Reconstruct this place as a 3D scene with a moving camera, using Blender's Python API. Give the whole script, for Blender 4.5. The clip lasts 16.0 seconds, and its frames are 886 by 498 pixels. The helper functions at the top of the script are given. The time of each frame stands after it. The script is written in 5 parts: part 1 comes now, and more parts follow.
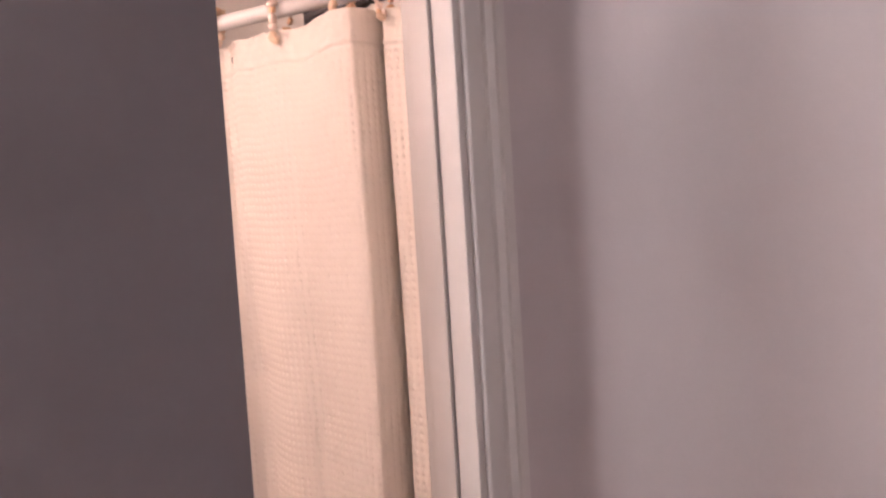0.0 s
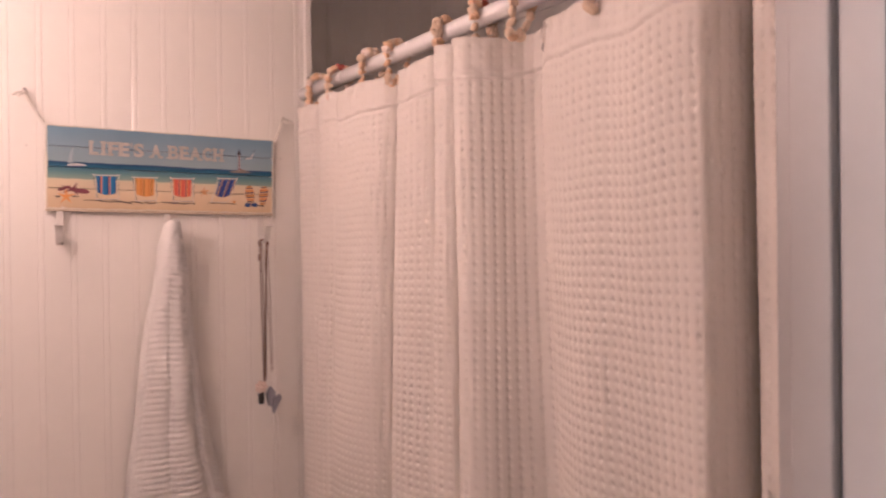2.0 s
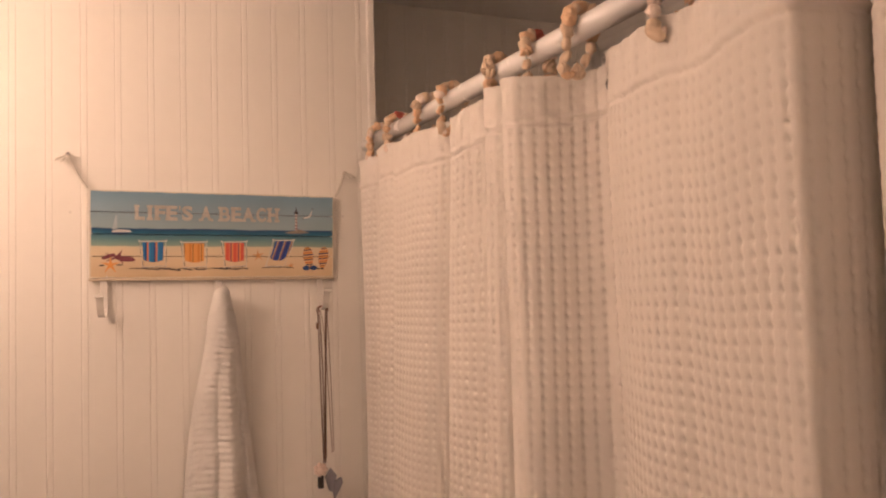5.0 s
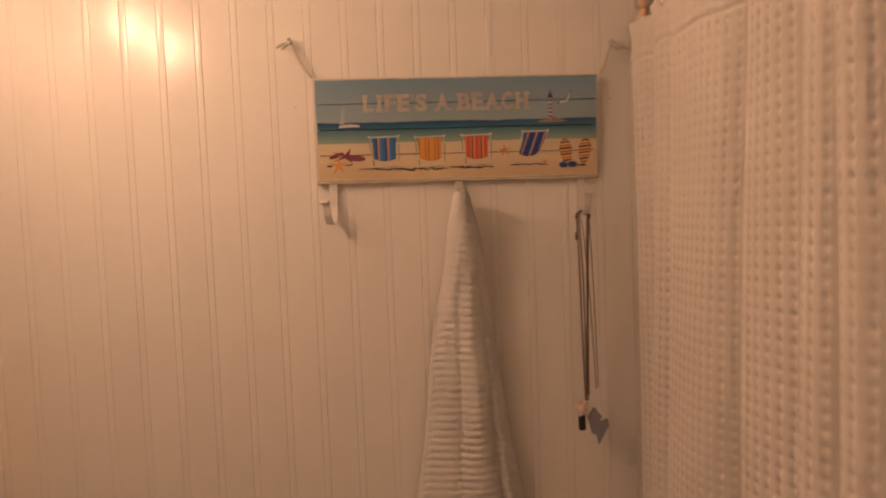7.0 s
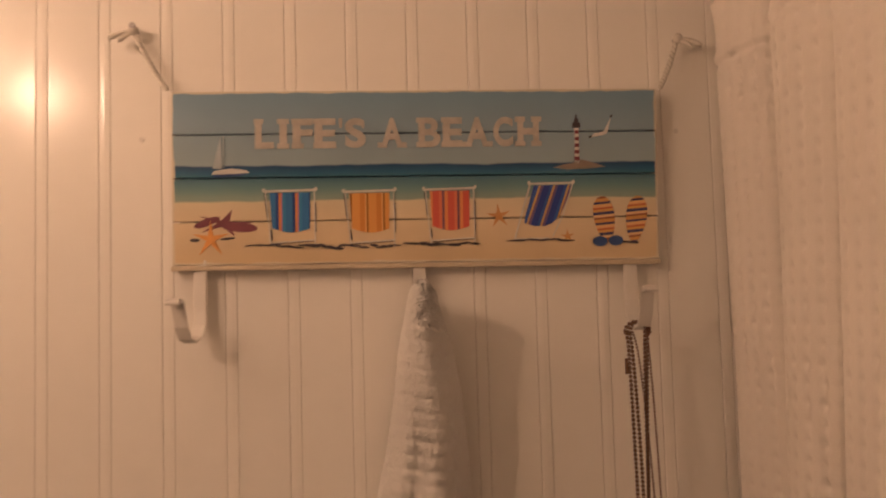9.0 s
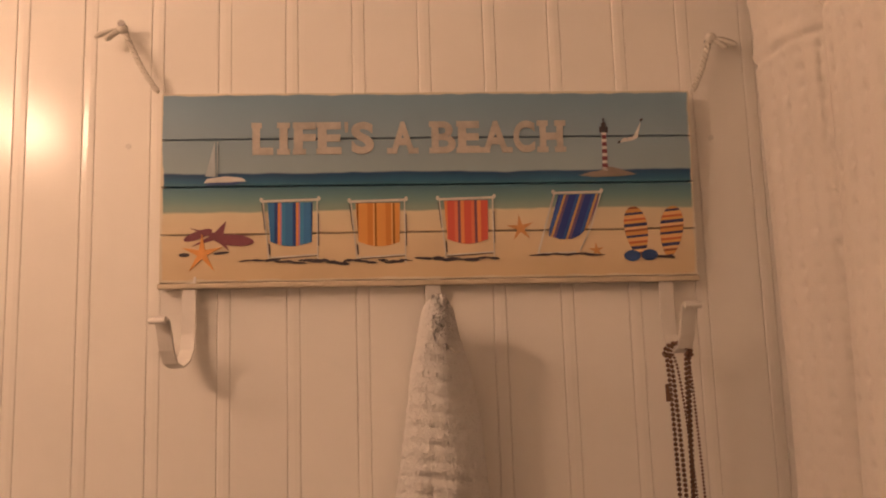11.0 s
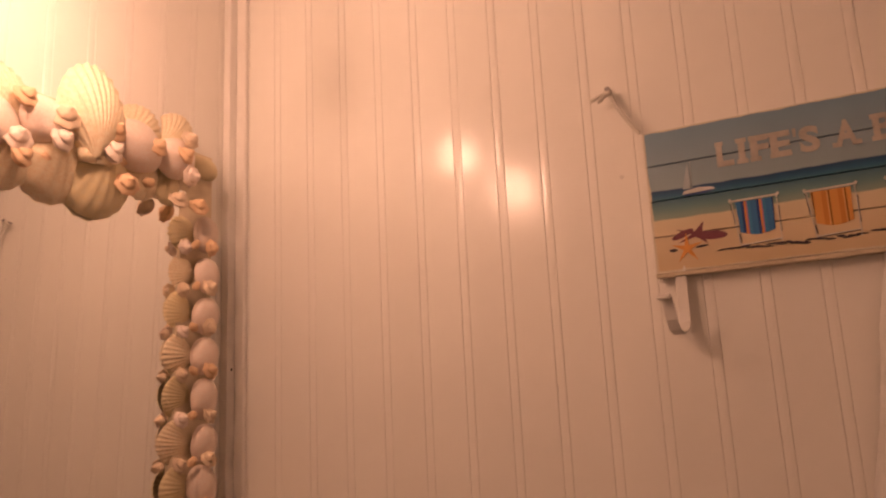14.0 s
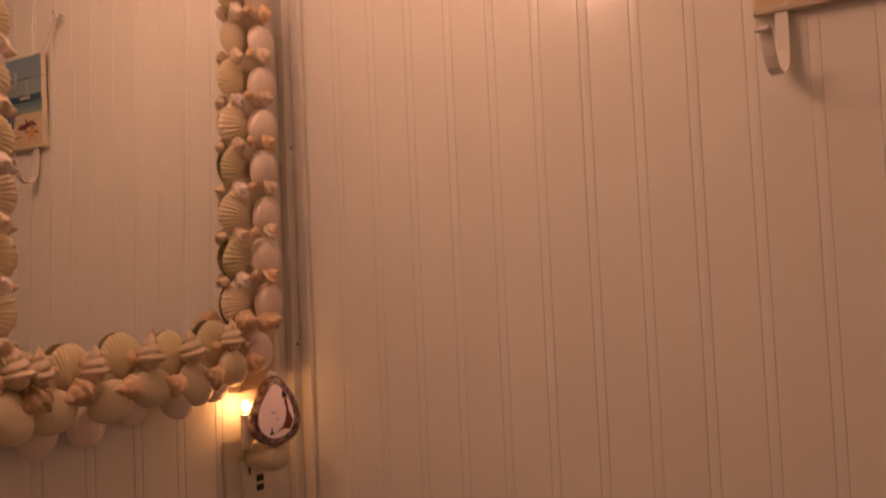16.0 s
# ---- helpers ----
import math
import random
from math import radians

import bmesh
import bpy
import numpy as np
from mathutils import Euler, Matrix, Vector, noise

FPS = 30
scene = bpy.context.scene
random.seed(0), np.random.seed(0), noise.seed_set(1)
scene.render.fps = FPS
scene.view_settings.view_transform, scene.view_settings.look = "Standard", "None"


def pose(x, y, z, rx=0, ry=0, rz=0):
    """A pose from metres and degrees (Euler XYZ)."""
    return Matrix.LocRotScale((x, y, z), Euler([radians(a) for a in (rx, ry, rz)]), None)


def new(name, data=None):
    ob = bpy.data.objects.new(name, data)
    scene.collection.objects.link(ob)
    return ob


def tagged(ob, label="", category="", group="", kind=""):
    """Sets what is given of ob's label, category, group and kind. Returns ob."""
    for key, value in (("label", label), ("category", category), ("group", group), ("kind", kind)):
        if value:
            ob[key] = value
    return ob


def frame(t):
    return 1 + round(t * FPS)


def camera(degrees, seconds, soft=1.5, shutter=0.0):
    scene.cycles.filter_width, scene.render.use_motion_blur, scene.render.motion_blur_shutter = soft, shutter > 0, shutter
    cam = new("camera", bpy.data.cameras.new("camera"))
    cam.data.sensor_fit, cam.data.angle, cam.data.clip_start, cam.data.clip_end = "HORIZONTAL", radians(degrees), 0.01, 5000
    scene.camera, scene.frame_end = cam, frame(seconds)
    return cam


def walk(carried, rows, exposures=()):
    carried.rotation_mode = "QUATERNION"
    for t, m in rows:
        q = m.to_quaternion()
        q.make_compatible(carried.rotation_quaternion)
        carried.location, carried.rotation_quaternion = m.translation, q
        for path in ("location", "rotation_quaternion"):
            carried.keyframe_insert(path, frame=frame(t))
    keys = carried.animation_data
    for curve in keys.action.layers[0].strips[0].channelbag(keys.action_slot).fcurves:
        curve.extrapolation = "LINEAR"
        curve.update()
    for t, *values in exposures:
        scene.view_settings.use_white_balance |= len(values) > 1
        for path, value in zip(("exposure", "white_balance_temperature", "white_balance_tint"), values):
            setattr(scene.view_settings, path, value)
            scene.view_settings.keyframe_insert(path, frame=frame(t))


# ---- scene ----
cam = camera(56.81, 16.0, soft=2.0, shutter=0.35)
PATH = [
    (0.0, pose(-0.717, -1.752, 1.587, 86.40, 3.54, -58.13)),
    (0.5, pose(-0.610, -1.700, 1.592, 89.35, 1.58, -53.93)),
    (1.0, pose(-0.508, -1.638, 1.595, 88.91, 3.23, -50.21)),
    (1.5, pose(-0.434, -1.577, 1.575, 89.06, 1.79, -40.69)),
    (2.0, pose(-0.359, -1.535, 1.590, 89.79, 0.63, -31.70)),
    (2.5, pose(-0.312, -1.522, 1.601, 89.49, 0.89, -25.90)),
    (3.0, pose(-0.253, -1.509, 1.593, 89.51, 1.21, -22.73)),
    (3.5, pose(-0.216, -1.483, 1.594, 88.18, 1.84, -22.55)),
    (3.7, pose(-0.223, -1.478, 1.598, 89.03, 1.12, -24.82)),
    (5.8, pose(-0.132, -1.339, 1.651, 93.50, -0.05, -16.90)),
    (6.0, pose(-0.116, -1.310, 1.651, 92.20, 1.59, -11.31)),
    (6.5, pose(-0.095, -1.243, 1.648, 86.25, 3.57, -4.81)),
    (7.0, pose(-0.057, -1.171, 1.643, 85.87, 2.05, -1.65)),
    (7.5, pose(-0.104, -1.026, 1.638, 89.01, 3.60, 0.16)),
    (8.0, pose(-0.048, -0.883, 1.634, 91.57, 1.45, -0.92)),
    (8.5, pose(-0.008, -0.757, 1.625, 92.63, 0.88, -0.53)),
    (9.0, pose(-0.005, -0.671, 1.628, 93.55, 1.59, -2.01)),
    (9.2, pose(-0.013, -0.644, 1.619, 95.52, 1.58, -3.26)),
    (11.3, pose(-0.018, -0.602, 1.596, 98.07, 1.64, -1.89)),
    (11.5, pose(-0.013, -0.626, 1.599, 95.58, 1.00, -1.19)),
    (12.0, pose(-0.015, -0.720, 1.560, 95.40, 1.66, -0.10)),
    (12.5, pose(-0.030, -0.814, 1.552, 95.64, 1.49, 3.94)),
    (13.0, pose(-0.037, -0.823, 1.554, 96.51, 4.99, 12.40)),
    (13.5, pose(-0.015, -0.782, 1.531, 100.73, 4.53, 23.52)),
    (14.0, pose(-0.030, -0.790, 1.520, 102.71, 2.69, 27.54)),
    (14.5, pose(-0.038, -0.783, 1.509, 101.27, 2.49, 29.61)),
    (15.0, pose(-0.060, -0.760, 1.482, 97.91, 3.14, 30.79)),
    (15.5, pose(-0.065, -0.749, 1.460, 95.54, 2.17, 31.80)),
    (16.0, pose(-0.071, -0.739, 1.433, 92.78, 2.46, 31.72)),
]
LOOK = [
    (0.0, 1.15, 5130, 31), (1.0, 1.02, 4950, 31), (1.5, 0.56, 5000, 28), (2.0, 0.35, 5100, 33), (3.0, 0.20, 5200, 32), (3.7, 0.18, 5500, 28), (6.0, 0.13, 6300, 22),
    (6.5, -0.41, 6800, 28), (7.0, -0.50, 6900, 29), (9.0, -0.47, 6600, 26), (11.5, -0.30, 6700, 29), (12.5, -0.40, 6900, 43), (14.0, -0.84, 7300, 47), (16.0, -0.93, 7450, 48),
]
walk(cam, PATH, LOOK)

# ---- world and lamps ----
world = bpy.data.worlds.new("world")
scene.world = world
world.use_nodes = True
world.node_tree.nodes["Background"].inputs["Color"].default_value = (0.5, 0.5, 0.55, 1)
world.node_tree.nodes["Background"].inputs["Strength"].default_value = 0.02
BULB = 131.0        # radiance of the vanity globes
HALL = 156.0        # radiance of the unseen lamp added in the hall
NIGHT = 21.0        # radiance of the night light's bulb
WARM = (1.0, 0.66, 0.40)
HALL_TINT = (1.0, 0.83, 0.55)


# ---- materials ----
def material(name, color, rough=0.5, metal=0.0, vary=0.06, scale=6.0, fine=90.0, bump=0.05, spec=0.5, other=None, per_piece=0.0, coat=0.0):
    """A surface with stains at one scale, grain at a finer one, and relief."""
    m = bpy.data.materials.new(name)
    m.use_nodes = True
    t = m.node_tree
    b = t.nodes["Principled BSDF"]
    b.inputs["Roughness"].default_value = rough
    b.inputs["Metallic"].default_value = metal
    b.inputs["Specular IOR Level"].default_value = spec
    b.inputs["Coat Weight"].default_value = coat
    co = t.nodes.new("ShaderNodeTexCoord")
    big = t.nodes.new("ShaderNodeTexNoise")
    big.inputs["Scale"].default_value = scale
    big.inputs["Detail"].default_value = 4
    small = t.nodes.new("ShaderNodeTexNoise")
    small.inputs["Scale"].default_value = fine
    small.inputs["Detail"].default_value = 3
    t.links.new(co.outputs["Object"], big.inputs["Vector"])
    t.links.new(co.outputs["Object"], small.inputs["Vector"])
    mix = t.nodes.new("ShaderNodeMix")
    mix.data_type = "RGBA"
    other = other or tuple(c * (1 - 2.5 * vary) for c in color)
    mix.inputs["A"].default_value = (*color, 1)
    mix.inputs["B"].default_value = (*other, 1)
    ramp = t.nodes.new("ShaderNodeMapRange")
    ramp.inputs["From Min"].default_value, ramp.inputs["From Max"].default_value = 0.35, 0.75
    t.links.new(big.outputs["Fac"], ramp.inputs["Value"])
    t.links.new(ramp.outputs["Result"], mix.inputs["Factor"])
    out = mix.outputs["Result"]
    grain = t.nodes.new("ShaderNodeHueSaturation")
    g2 = t.nodes.new("ShaderNodeMapRange")
    g2.inputs["To Min"].default_value, g2.inputs["To Max"].default_value = 1 - vary, 1 + vary
    t.links.new(small.outputs["Fac"], g2.inputs["Value"])
    t.links.new(g2.outputs["Result"], grain.inputs["Value"])
    t.links.new(out, grain.inputs["Color"])
    out = grain.outputs["Color"]
    if per_piece:
        info = t.nodes.new("ShaderNodeObjectInfo")
        g3 = t.nodes.new("ShaderNodeMapRange")
        g3.inputs["To Min"].default_value, g3.inputs["To Max"].default_value = 1 - per_piece, 1 + per_piece * 0.4
        t.links.new(info.outputs["Random"], g3.inputs["Value"])
        h = t.nodes.new("ShaderNodeHueSaturation")
        t.links.new(g3.outputs["Result"], h.inputs["Value"])
        t.links.new(out, h.inputs["Color"])
        out = h.outputs["Color"]
    t.links.new(out, b.inputs["Base Color"])
    rr = t.nodes.new("ShaderNodeMapRange")
    rr.inputs["To Min"].default_value, rr.inputs["To Max"].default_value = max(rough - 0.06, 0.02), min(rough + 0.08, 1)
    t.links.new(big.outputs["Fac"], rr.inputs["Value"])
    t.links.new(rr.outputs["Result"], b.inputs["Roughness"])
    if bump:
        bp = t.nodes.new("ShaderNodeBump")
        bp.inputs["Strength"].default_value = bump
        bp.inputs["Distance"].default_value = 0.002
        t.links.new(small.outputs["Fac"], bp.inputs["Height"])
        t.links.new(bp.outputs["Normal"], b.inputs["Normal"])
    return m


def glow(name, color, strength):
    m = bpy.data.materials.new(name)
    m.use_nodes = True
    b = m.node_tree.nodes["Principled BSDF"]
    b.inputs["Base Color"].default_value = (0.8, 0.78, 0.74, 1)
    b.inputs["Emission Color"].default_value = (*color, 1)
    b.inputs["Emission Strength"].default_value = strength
    return m


WHITE_PAINT = material("cream_board_paint", (0.89, 0.86, 0.80), rough=0.175, vary=0.02, scale=2.2, fine=45, bump=0.05, spec=0.38, per_piece=0.02)
SIDE_PAINT = material("cream_trim_paint", (0.89, 0.86, 0.81), rough=0.32, vary=0.03, scale=5, fine=60, bump=0.08)
HALL_PAINT = material("grey_hall_paint", (0.46, 0.43, 0.44), rough=0.75, vary=0.03, scale=1.6, fine=220, bump=0.12)
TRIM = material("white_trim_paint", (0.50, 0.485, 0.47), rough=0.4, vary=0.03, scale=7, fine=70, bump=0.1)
DOOR_PAINT = material("grey_door_paint", (0.138, 0.127, 0.136), rough=0.5, vary=0.03, scale=3, fine=120, bump=0.1)
CEIL = material("ceiling_paint", (0.92, 0.90, 0.86), rough=0.85, vary=0.03, fine=250, bump=0.2)
TILE_FLOOR = material("pale_floor_tile", (0.66, 0.63, 0.58), rough=0.35, vary=0.06, per_piece=0.08)
WOOD_FLOOR = material("hall_floor_wood", (0.28, 0.17, 0.09), rough=0.45, vary=0.1, per_piece=0.15)
CLOTH = material("ivory_waffle_cotton", (0.93, 0.885, 0.83), rough=0.95, vary=0.03, scale=5, fine=700, bump=0.2, spec=0.15)
def let_through(m, color, share):
    """Thin cloth: part of the light passes through."""
    t = m.node_tree
    b, out = t.nodes["Principled BSDF"], t.nodes["Material Output"]
    tr = t.nodes.new("ShaderNodeBsdfTranslucent")
    tr.inputs["Color"].default_value = (*color, 1)
    mx = t.nodes.new("ShaderNodeMixShader")
    mx.inputs["Fac"].default_value = share
    t.links.new(b.outputs["BSDF"], mx.inputs[1])
    t.links.new(tr.outputs["BSDF"], mx.inputs[2])
    t.links.new(mx.outputs["Shader"], out.inputs["Surface"])


let_through(CLOTH, (0.93, 0.87, 0.78), 0.28)
TERRY = material("white_ribbed_terry", (0.95, 0.93, 0.89), rough=1.0, vary=0.06, scale=9, fine=900, bump=0.9, spec=0.1)
ROD = material("white_enamel_rod", (0.82, 0.81, 0.80), rough=0.25, vary=0.02, bump=0.02)
HOOK_WHITE = material("white_painted_iron", (0.76, 0.73, 0.68), rough=0.4, vary=0.05, bump=0.1)
CORD = material("white_twisted_cord", (0.82, 0.78, 0.70), rough=0.9, vary=0.12, fine=600, bump=0.6)
STEEL = material("dull_steel", (0.45, 0.43, 0.42), rough=0.35, metal=1.0, vary=0.1, fine=300)
CHAIN = material("dark_ball_chain", (0.26, 0.15, 0.11), rough=0.28, metal=1.0, vary=0.2, fine=300)
SILVER = material("grey_shell_charm", (0.30, 0.30, 0.34), rough=0.4, metal=0.4, vary=0.12, fine=200)
BLACK = material("black_plastic", (0.02, 0.018, 0.018), rough=0.4, vary=0.1)
CHROME = material("dark_chrome", (0.14, 0.14, 0.15), rough=0.25, metal=0.8, vary=0.1)
SHELL_CREAM = material("cream_shell", (0.88, 0.77, 0.57), rough=0.45, vary=0.1, scale=25, fine=160, bump=0.25, other=(0.82, 0.63, 0.40), per_piece=0.10)
SHELL_YELLOW = material("yellow_shell", (0.82, 0.68, 0.40), rough=0.45, vary=0.1, scale=22, fine=160, bump=0.25, other=(0.80, 0.70, 0.48), per_piece=0.12)
SHELL_PINK = material("pink_white_shell", (0.91, 0.79, 0.70), rough=0.35, vary=0.06, scale=20, fine=120, bump=0.15, other=(0.88, 0.69, 0.58), per_piece=0.10)
SHELL_ORANGE = material("orange_whelk", (0.84, 0.50, 0.26), rough=0.42, vary=0.12, scale=40, fine=200, bump=0.3, other=(0.80, 0.66, 0.48), per_piece=0.15)
SHELL_TAN = material("tan_whelk", (0.86, 0.73, 0.57), rough=0.42, vary=0.12, scale=60, fine=220, bump=0.3, other=(0.72, 0.47, 0.27), per_piece=0.15)
SHELL_RED = material("red_coral_bit", (0.45, 0.10, 0.07), rough=0.5, vary=0.15, scale=60)
BACKING = material("mirror_backing_wood", (0.76, 0.64, 0.46), rough=0.7, vary=0.1)
PLATE = material("ivory_switch_plate", (0.78, 0.74, 0.64), rough=0.3, vary=0.02, bump=0.02)
GLOBE = glow("frosted_globe", WARM, BULB)
ADDED_HALL_GLOBE = glow("added_hall_globe", HALL_TINT, HALL)
NIGHT_BULB = glow("night_bulb", (1.0, 0.52, 0.16), NIGHT * 8)


def mirror_glass():
    m = bpy.data.materials.new("silvered_glass")
    m.use_nodes = True
    b = m.node_tree.nodes["Principled BSDF"]
    b.inputs["Base Color"].default_value = (0.86, 0.86, 0.84, 1)
    b.inputs["Metallic"].default_value = 1.0
    b.inputs["Roughness"].default_value = 0.015
    return m


MIRROR = mirror_glass()


# ---- mesh helpers ----
def part(name, bm, mat, parent=None, label="", smooth=False):
    me = bpy.data.meshes.new(name)
    bm.to_mesh(me)
    bm.free()
    me.materials.append(mat)
    if smooth:
        me.polygons.foreach_set("use_smooth", [True] * len(me.polygons))
    ob = new(name, me)
    if parent is not None:
        ob.parent = parent
    if label:
        tagged(ob, label)
    return ob


def twin(ob, name, m, parent, mat=None):
    """Another object on the same mesh, at the pose m."""
    me = ob.data
    o = new(name, me)
    o.parent = parent
    o.matrix_basis = m
    if mat is not None:
        o.material_slots[0].link = "OBJECT"
        o.material_slots[0].material = mat
    return o


def empty(name, place, label, category, group="", kind=""):
    e = new(name)
    e.empty_display_size = 0.05
    e.location = place
    return tagged(e, label, category, group, kind)


def box(bm, lo, hi, bevel=0.0):
    r = bmesh.ops.create_cube(bm, size=1.0)
    c = [(a + b) / 2 for a, b in zip(lo, hi)]
    s = [b - a for a, b in zip(lo, hi)]
    for v in r["verts"]:
        v.co = Vector((v.co[i] * s[i] + c[i] for i in range(3)))
    if bevel:
        es = list({e for v in r["verts"] for e in v.link_edges})
        bmesh.ops.bevel(bm, geom=es, offset=bevel, segments=2, affect="EDGES", profile=0.5)
    return bm


def boxed(lo, hi, bevel=0.0):
    return box(bmesh.new(), lo, hi, bevel)


def grid(bm, P, close_u=False, close_v=False):
    """Faces over a 2D array of points."""
    n, m = len(P), len(P[0])
    vs = [[bm.verts.new(p) for p in row] for row in P]
    for i in range(n if close_u else n - 1):
        for j in range(m if close_v else m - 1):
            bm.faces.new((vs[i][j], vs[(i + 1) % n][j], vs[(i + 1) % n][(j + 1) % m], vs[i][(j + 1) % m]))
    return vs


def tube(bm, pts, r, n=8, caps=True):
    """A round bar along points; r is one radius or one a point."""
    pts = [Vector(p) for p in pts]
    rs = r if isinstance(r, (list, tuple)) else [r] * len(pts)
    P, side = [], None
    for i, p in enumerate(pts):
        d = (pts[min(i + 1, len(pts) - 1)] - pts[max(i - 1, 0)]).normalized()
        if side is None:
            side = d.orthogonal().normalized()
        side = (side - d * side.dot(d)).normalized()
        up = d.cross(side)
        P.append([p + (side * math.cos(a) + up * math.sin(a)) * rs[i] for a in np.linspace(0, 2 * math.pi, n, endpoint=False)])
    vs = grid(bm, P, close_v=True)
    if caps:
        bm.faces.new(list(reversed(vs[0])))
        bm.faces.new(vs[-1])
    bmesh.ops.recalc_face_normals(bm, faces=bm.faces)
    return bm


def ball(bm, c, r, sub=1):
    ret = bmesh.ops.create_icosphere(bm, subdivisions=sub, radius=1.0)
    rr = r if isinstance(r, (list, tuple)) else (r, r, r)
    for v in ret["verts"]:
        v.co = Vector((v.co[i] * rr[i] + c[i] for i in range(3)))
    return bm


def flat(bm, pts, thick=0.0006):
    """A thin plate in the xz plane, its back at y = 0 and its face at y = -thick."""
    a = [bm.verts.new((x, 0, z)) for x, z in pts]
    b = [bm.verts.new((x, -thick, z)) for x, z in pts]
    n = len(pts)
    f = bm.faces.new(b)
    bm.faces.new(list(reversed(a)))
    for i in range(n):
        bm.faces.new((a[i], a[(i + 1) % n], b[(i + 1) % n], b[i]))
    bmesh.ops.recalc_face_normals(bm, faces=bm.faces)
    return bm


# ---- the rooms: measures in metres ----
PITCH = 0.05155                 # bead to bead
BEAD0 = -0.3103                 # a bead's middle on the back wall
YB = 0.013                      # back wall's face
XL = -0.745                     # mirror wall's face
XE = 0.282                      # outer corner by the tub recess
YR, XR = 0.37, 1.04             # tub recess: end and long wall
YD, YH = -1.215, -1.270         # door wall: bath face, hall face
ZC = 2.30
XJ, XJL = 0.073, -0.455         # door jambs
HX = 0.52                       # hall's side wall, set where a soft shadow edge crosses the door wall


def board_mesh(width, height):
    """One beaded board, x across, face at y = 0 towards -y: a flat, then a rounded bead between two grooves at its end."""
    bm = bmesh.new()
    prof = [(0.0, 0.0), (width - 0.0108, 0.0), (width - 0.0104, 0.0003), (width - 0.0100, 0.0009), (width - 0.0096, 0.0003), (width - 0.0090, 0.0),
            (width - 0.0051, -0.0002), (width - 0.0012, 0.0), (width - 0.0008, 0.0003), (width - 0.0004, 0.0009), (width, 0.0003)]
    P = [[(x, y, z) for z in (0.0, height)] for x, y in prof]
    P.append([(width, 0.010, 0.0), (width, 0.010, height)])
    P.append([(0.0, 0.010, 0.0), (0.0, 0.010, height)])
    vs = grid(bm, P, close_u=True)
    bm.faces.new([v[0] for v in vs])
    bm.faces.new([v[1] for v in reversed(vs)])
    bmesh.ops.recalc_face_normals(bm, faces=bm.faces)
    return bm


def boarded(wall, start, count, m):
    """Boards side by side on a wall; m takes the board's frame to the room."""
    first = part("board", board_mesh(PITCH, ZC), WHITE_PAINT, wall)
    first.matrix_basis = m @ Matrix.Translation((start, 0, 0))
    for i in range(1, count):
        twin(first, "board", m @ Matrix.Translation((start + i * PITCH, 0, 0)), wall)


def wall(name, lo, hi, mat, label):
    return tagged(part(name, boxed(lo, hi), mat), label, "wall", kind="structure")


wall_north = wall("wall_north", (XL - 0.1, YB + 0.010, 0), (XE, YB + 0.11, ZC), SIDE_PAINT, "cream painted beadboard wall behind the beach sign")
wall_west = wall("wall_west", (XL - 0.11, YD, 0), (XL - 0.010, YB + 0.010, ZC), SIDE_PAINT, "cream painted beadboard wall behind the shell mirror")
wall_recess = wall("wall_recess", (XE - 0.1, YR + 0.010, 0), (XR + 0.1, YR + 0.11, ZC), SIDE_PAINT, "shaded cream beadboard end wall of the tub recess")
wall_return = wall("wall_return", (XE - 0.06, YB + 0.11, 0), (XE, YR + 0.010, ZC), SIDE_PAINT, "cream painted return wall of the tub recess")
wall_east = wall("wall_east", (XR, YD - 0.08, 0), (XR + 0.1, YR + 0.01, ZC), SIDE_PAINT, "plain cream long wall of the tub recess")


def wall_with_door():
    bm = bmesh.new()
    box(bm, (XJ + 0.018, YH, 0), (XR, YD, ZC))
    box(bm, (XL - 0.11, YH, 0), (XJL - 0.018, YD, ZC))
    box(bm, (XJL - 0.018, YH, 2.03), (XJ + 0.018, YD, ZC))
    me = part("wall_south", bm, HALL_PAINT)
    me.data.materials.append(SIDE_PAINT)
    for p in me.data.polygons:
        if p.normal.y > 0.5:
            p.material_index = 1
    return tagged(me, "grey painted hall wall around the bathroom doorway", "wall", kind="structure")


wall_with_door()
wall("wall_hall_side", (HX, -2.6, 0), (HX + 0.1, YH, ZC), HALL_PAINT, "plain grey side wall added where the hall wall's shadow edge falls")
wall("wall_hall_back", (-3.0, -2.7, 0), (HX + 0.1, -2.6, ZC), HALL_PAINT, "plain grey painted far wall of the hall")
wall("wall_hall_end", (-3.1, -2.7, 0), (-3.0, YH, ZC), HALL_PAINT, "plain grey painted end wall of the hall")
wall("wall_hall_west", (-3.0, YH, 0), (XL - 0.11, YH + 0.1, ZC), HALL_PAINT, "plain grey painted hall wall")
def shade_cove():
    # curved cove added to shape a soft shadow edge on the hall wall
    bm = bmesh.new()
    r = 0.16
    arc = [(HX - r + r * math.sin(a), YH - r + r * math.cos(a)) for a in np.linspace(0, math.pi / 2, 48)]
    prof = arc + [(HX + 0.001, YH - r), (HX + 0.001, YH + 0.001), (HX - r, YH + 0.001)]
    vs = grid(bm, [[(x, y, z) for z in (0, ZC)] for x, y in prof], close_u=True)
    bm.faces.new([v[0] for v in vs])
    bm.faces.new([v[1] for v in reversed(vs)])
    bmesh.ops.recalc_face_normals(bm, faces=bm.faces)
    tagged(part("wall_shade_cove", bm, HALL_PAINT), "rounded grey cove shaped to give the hall wall's soft shadow edge", "wall", kind="structure")


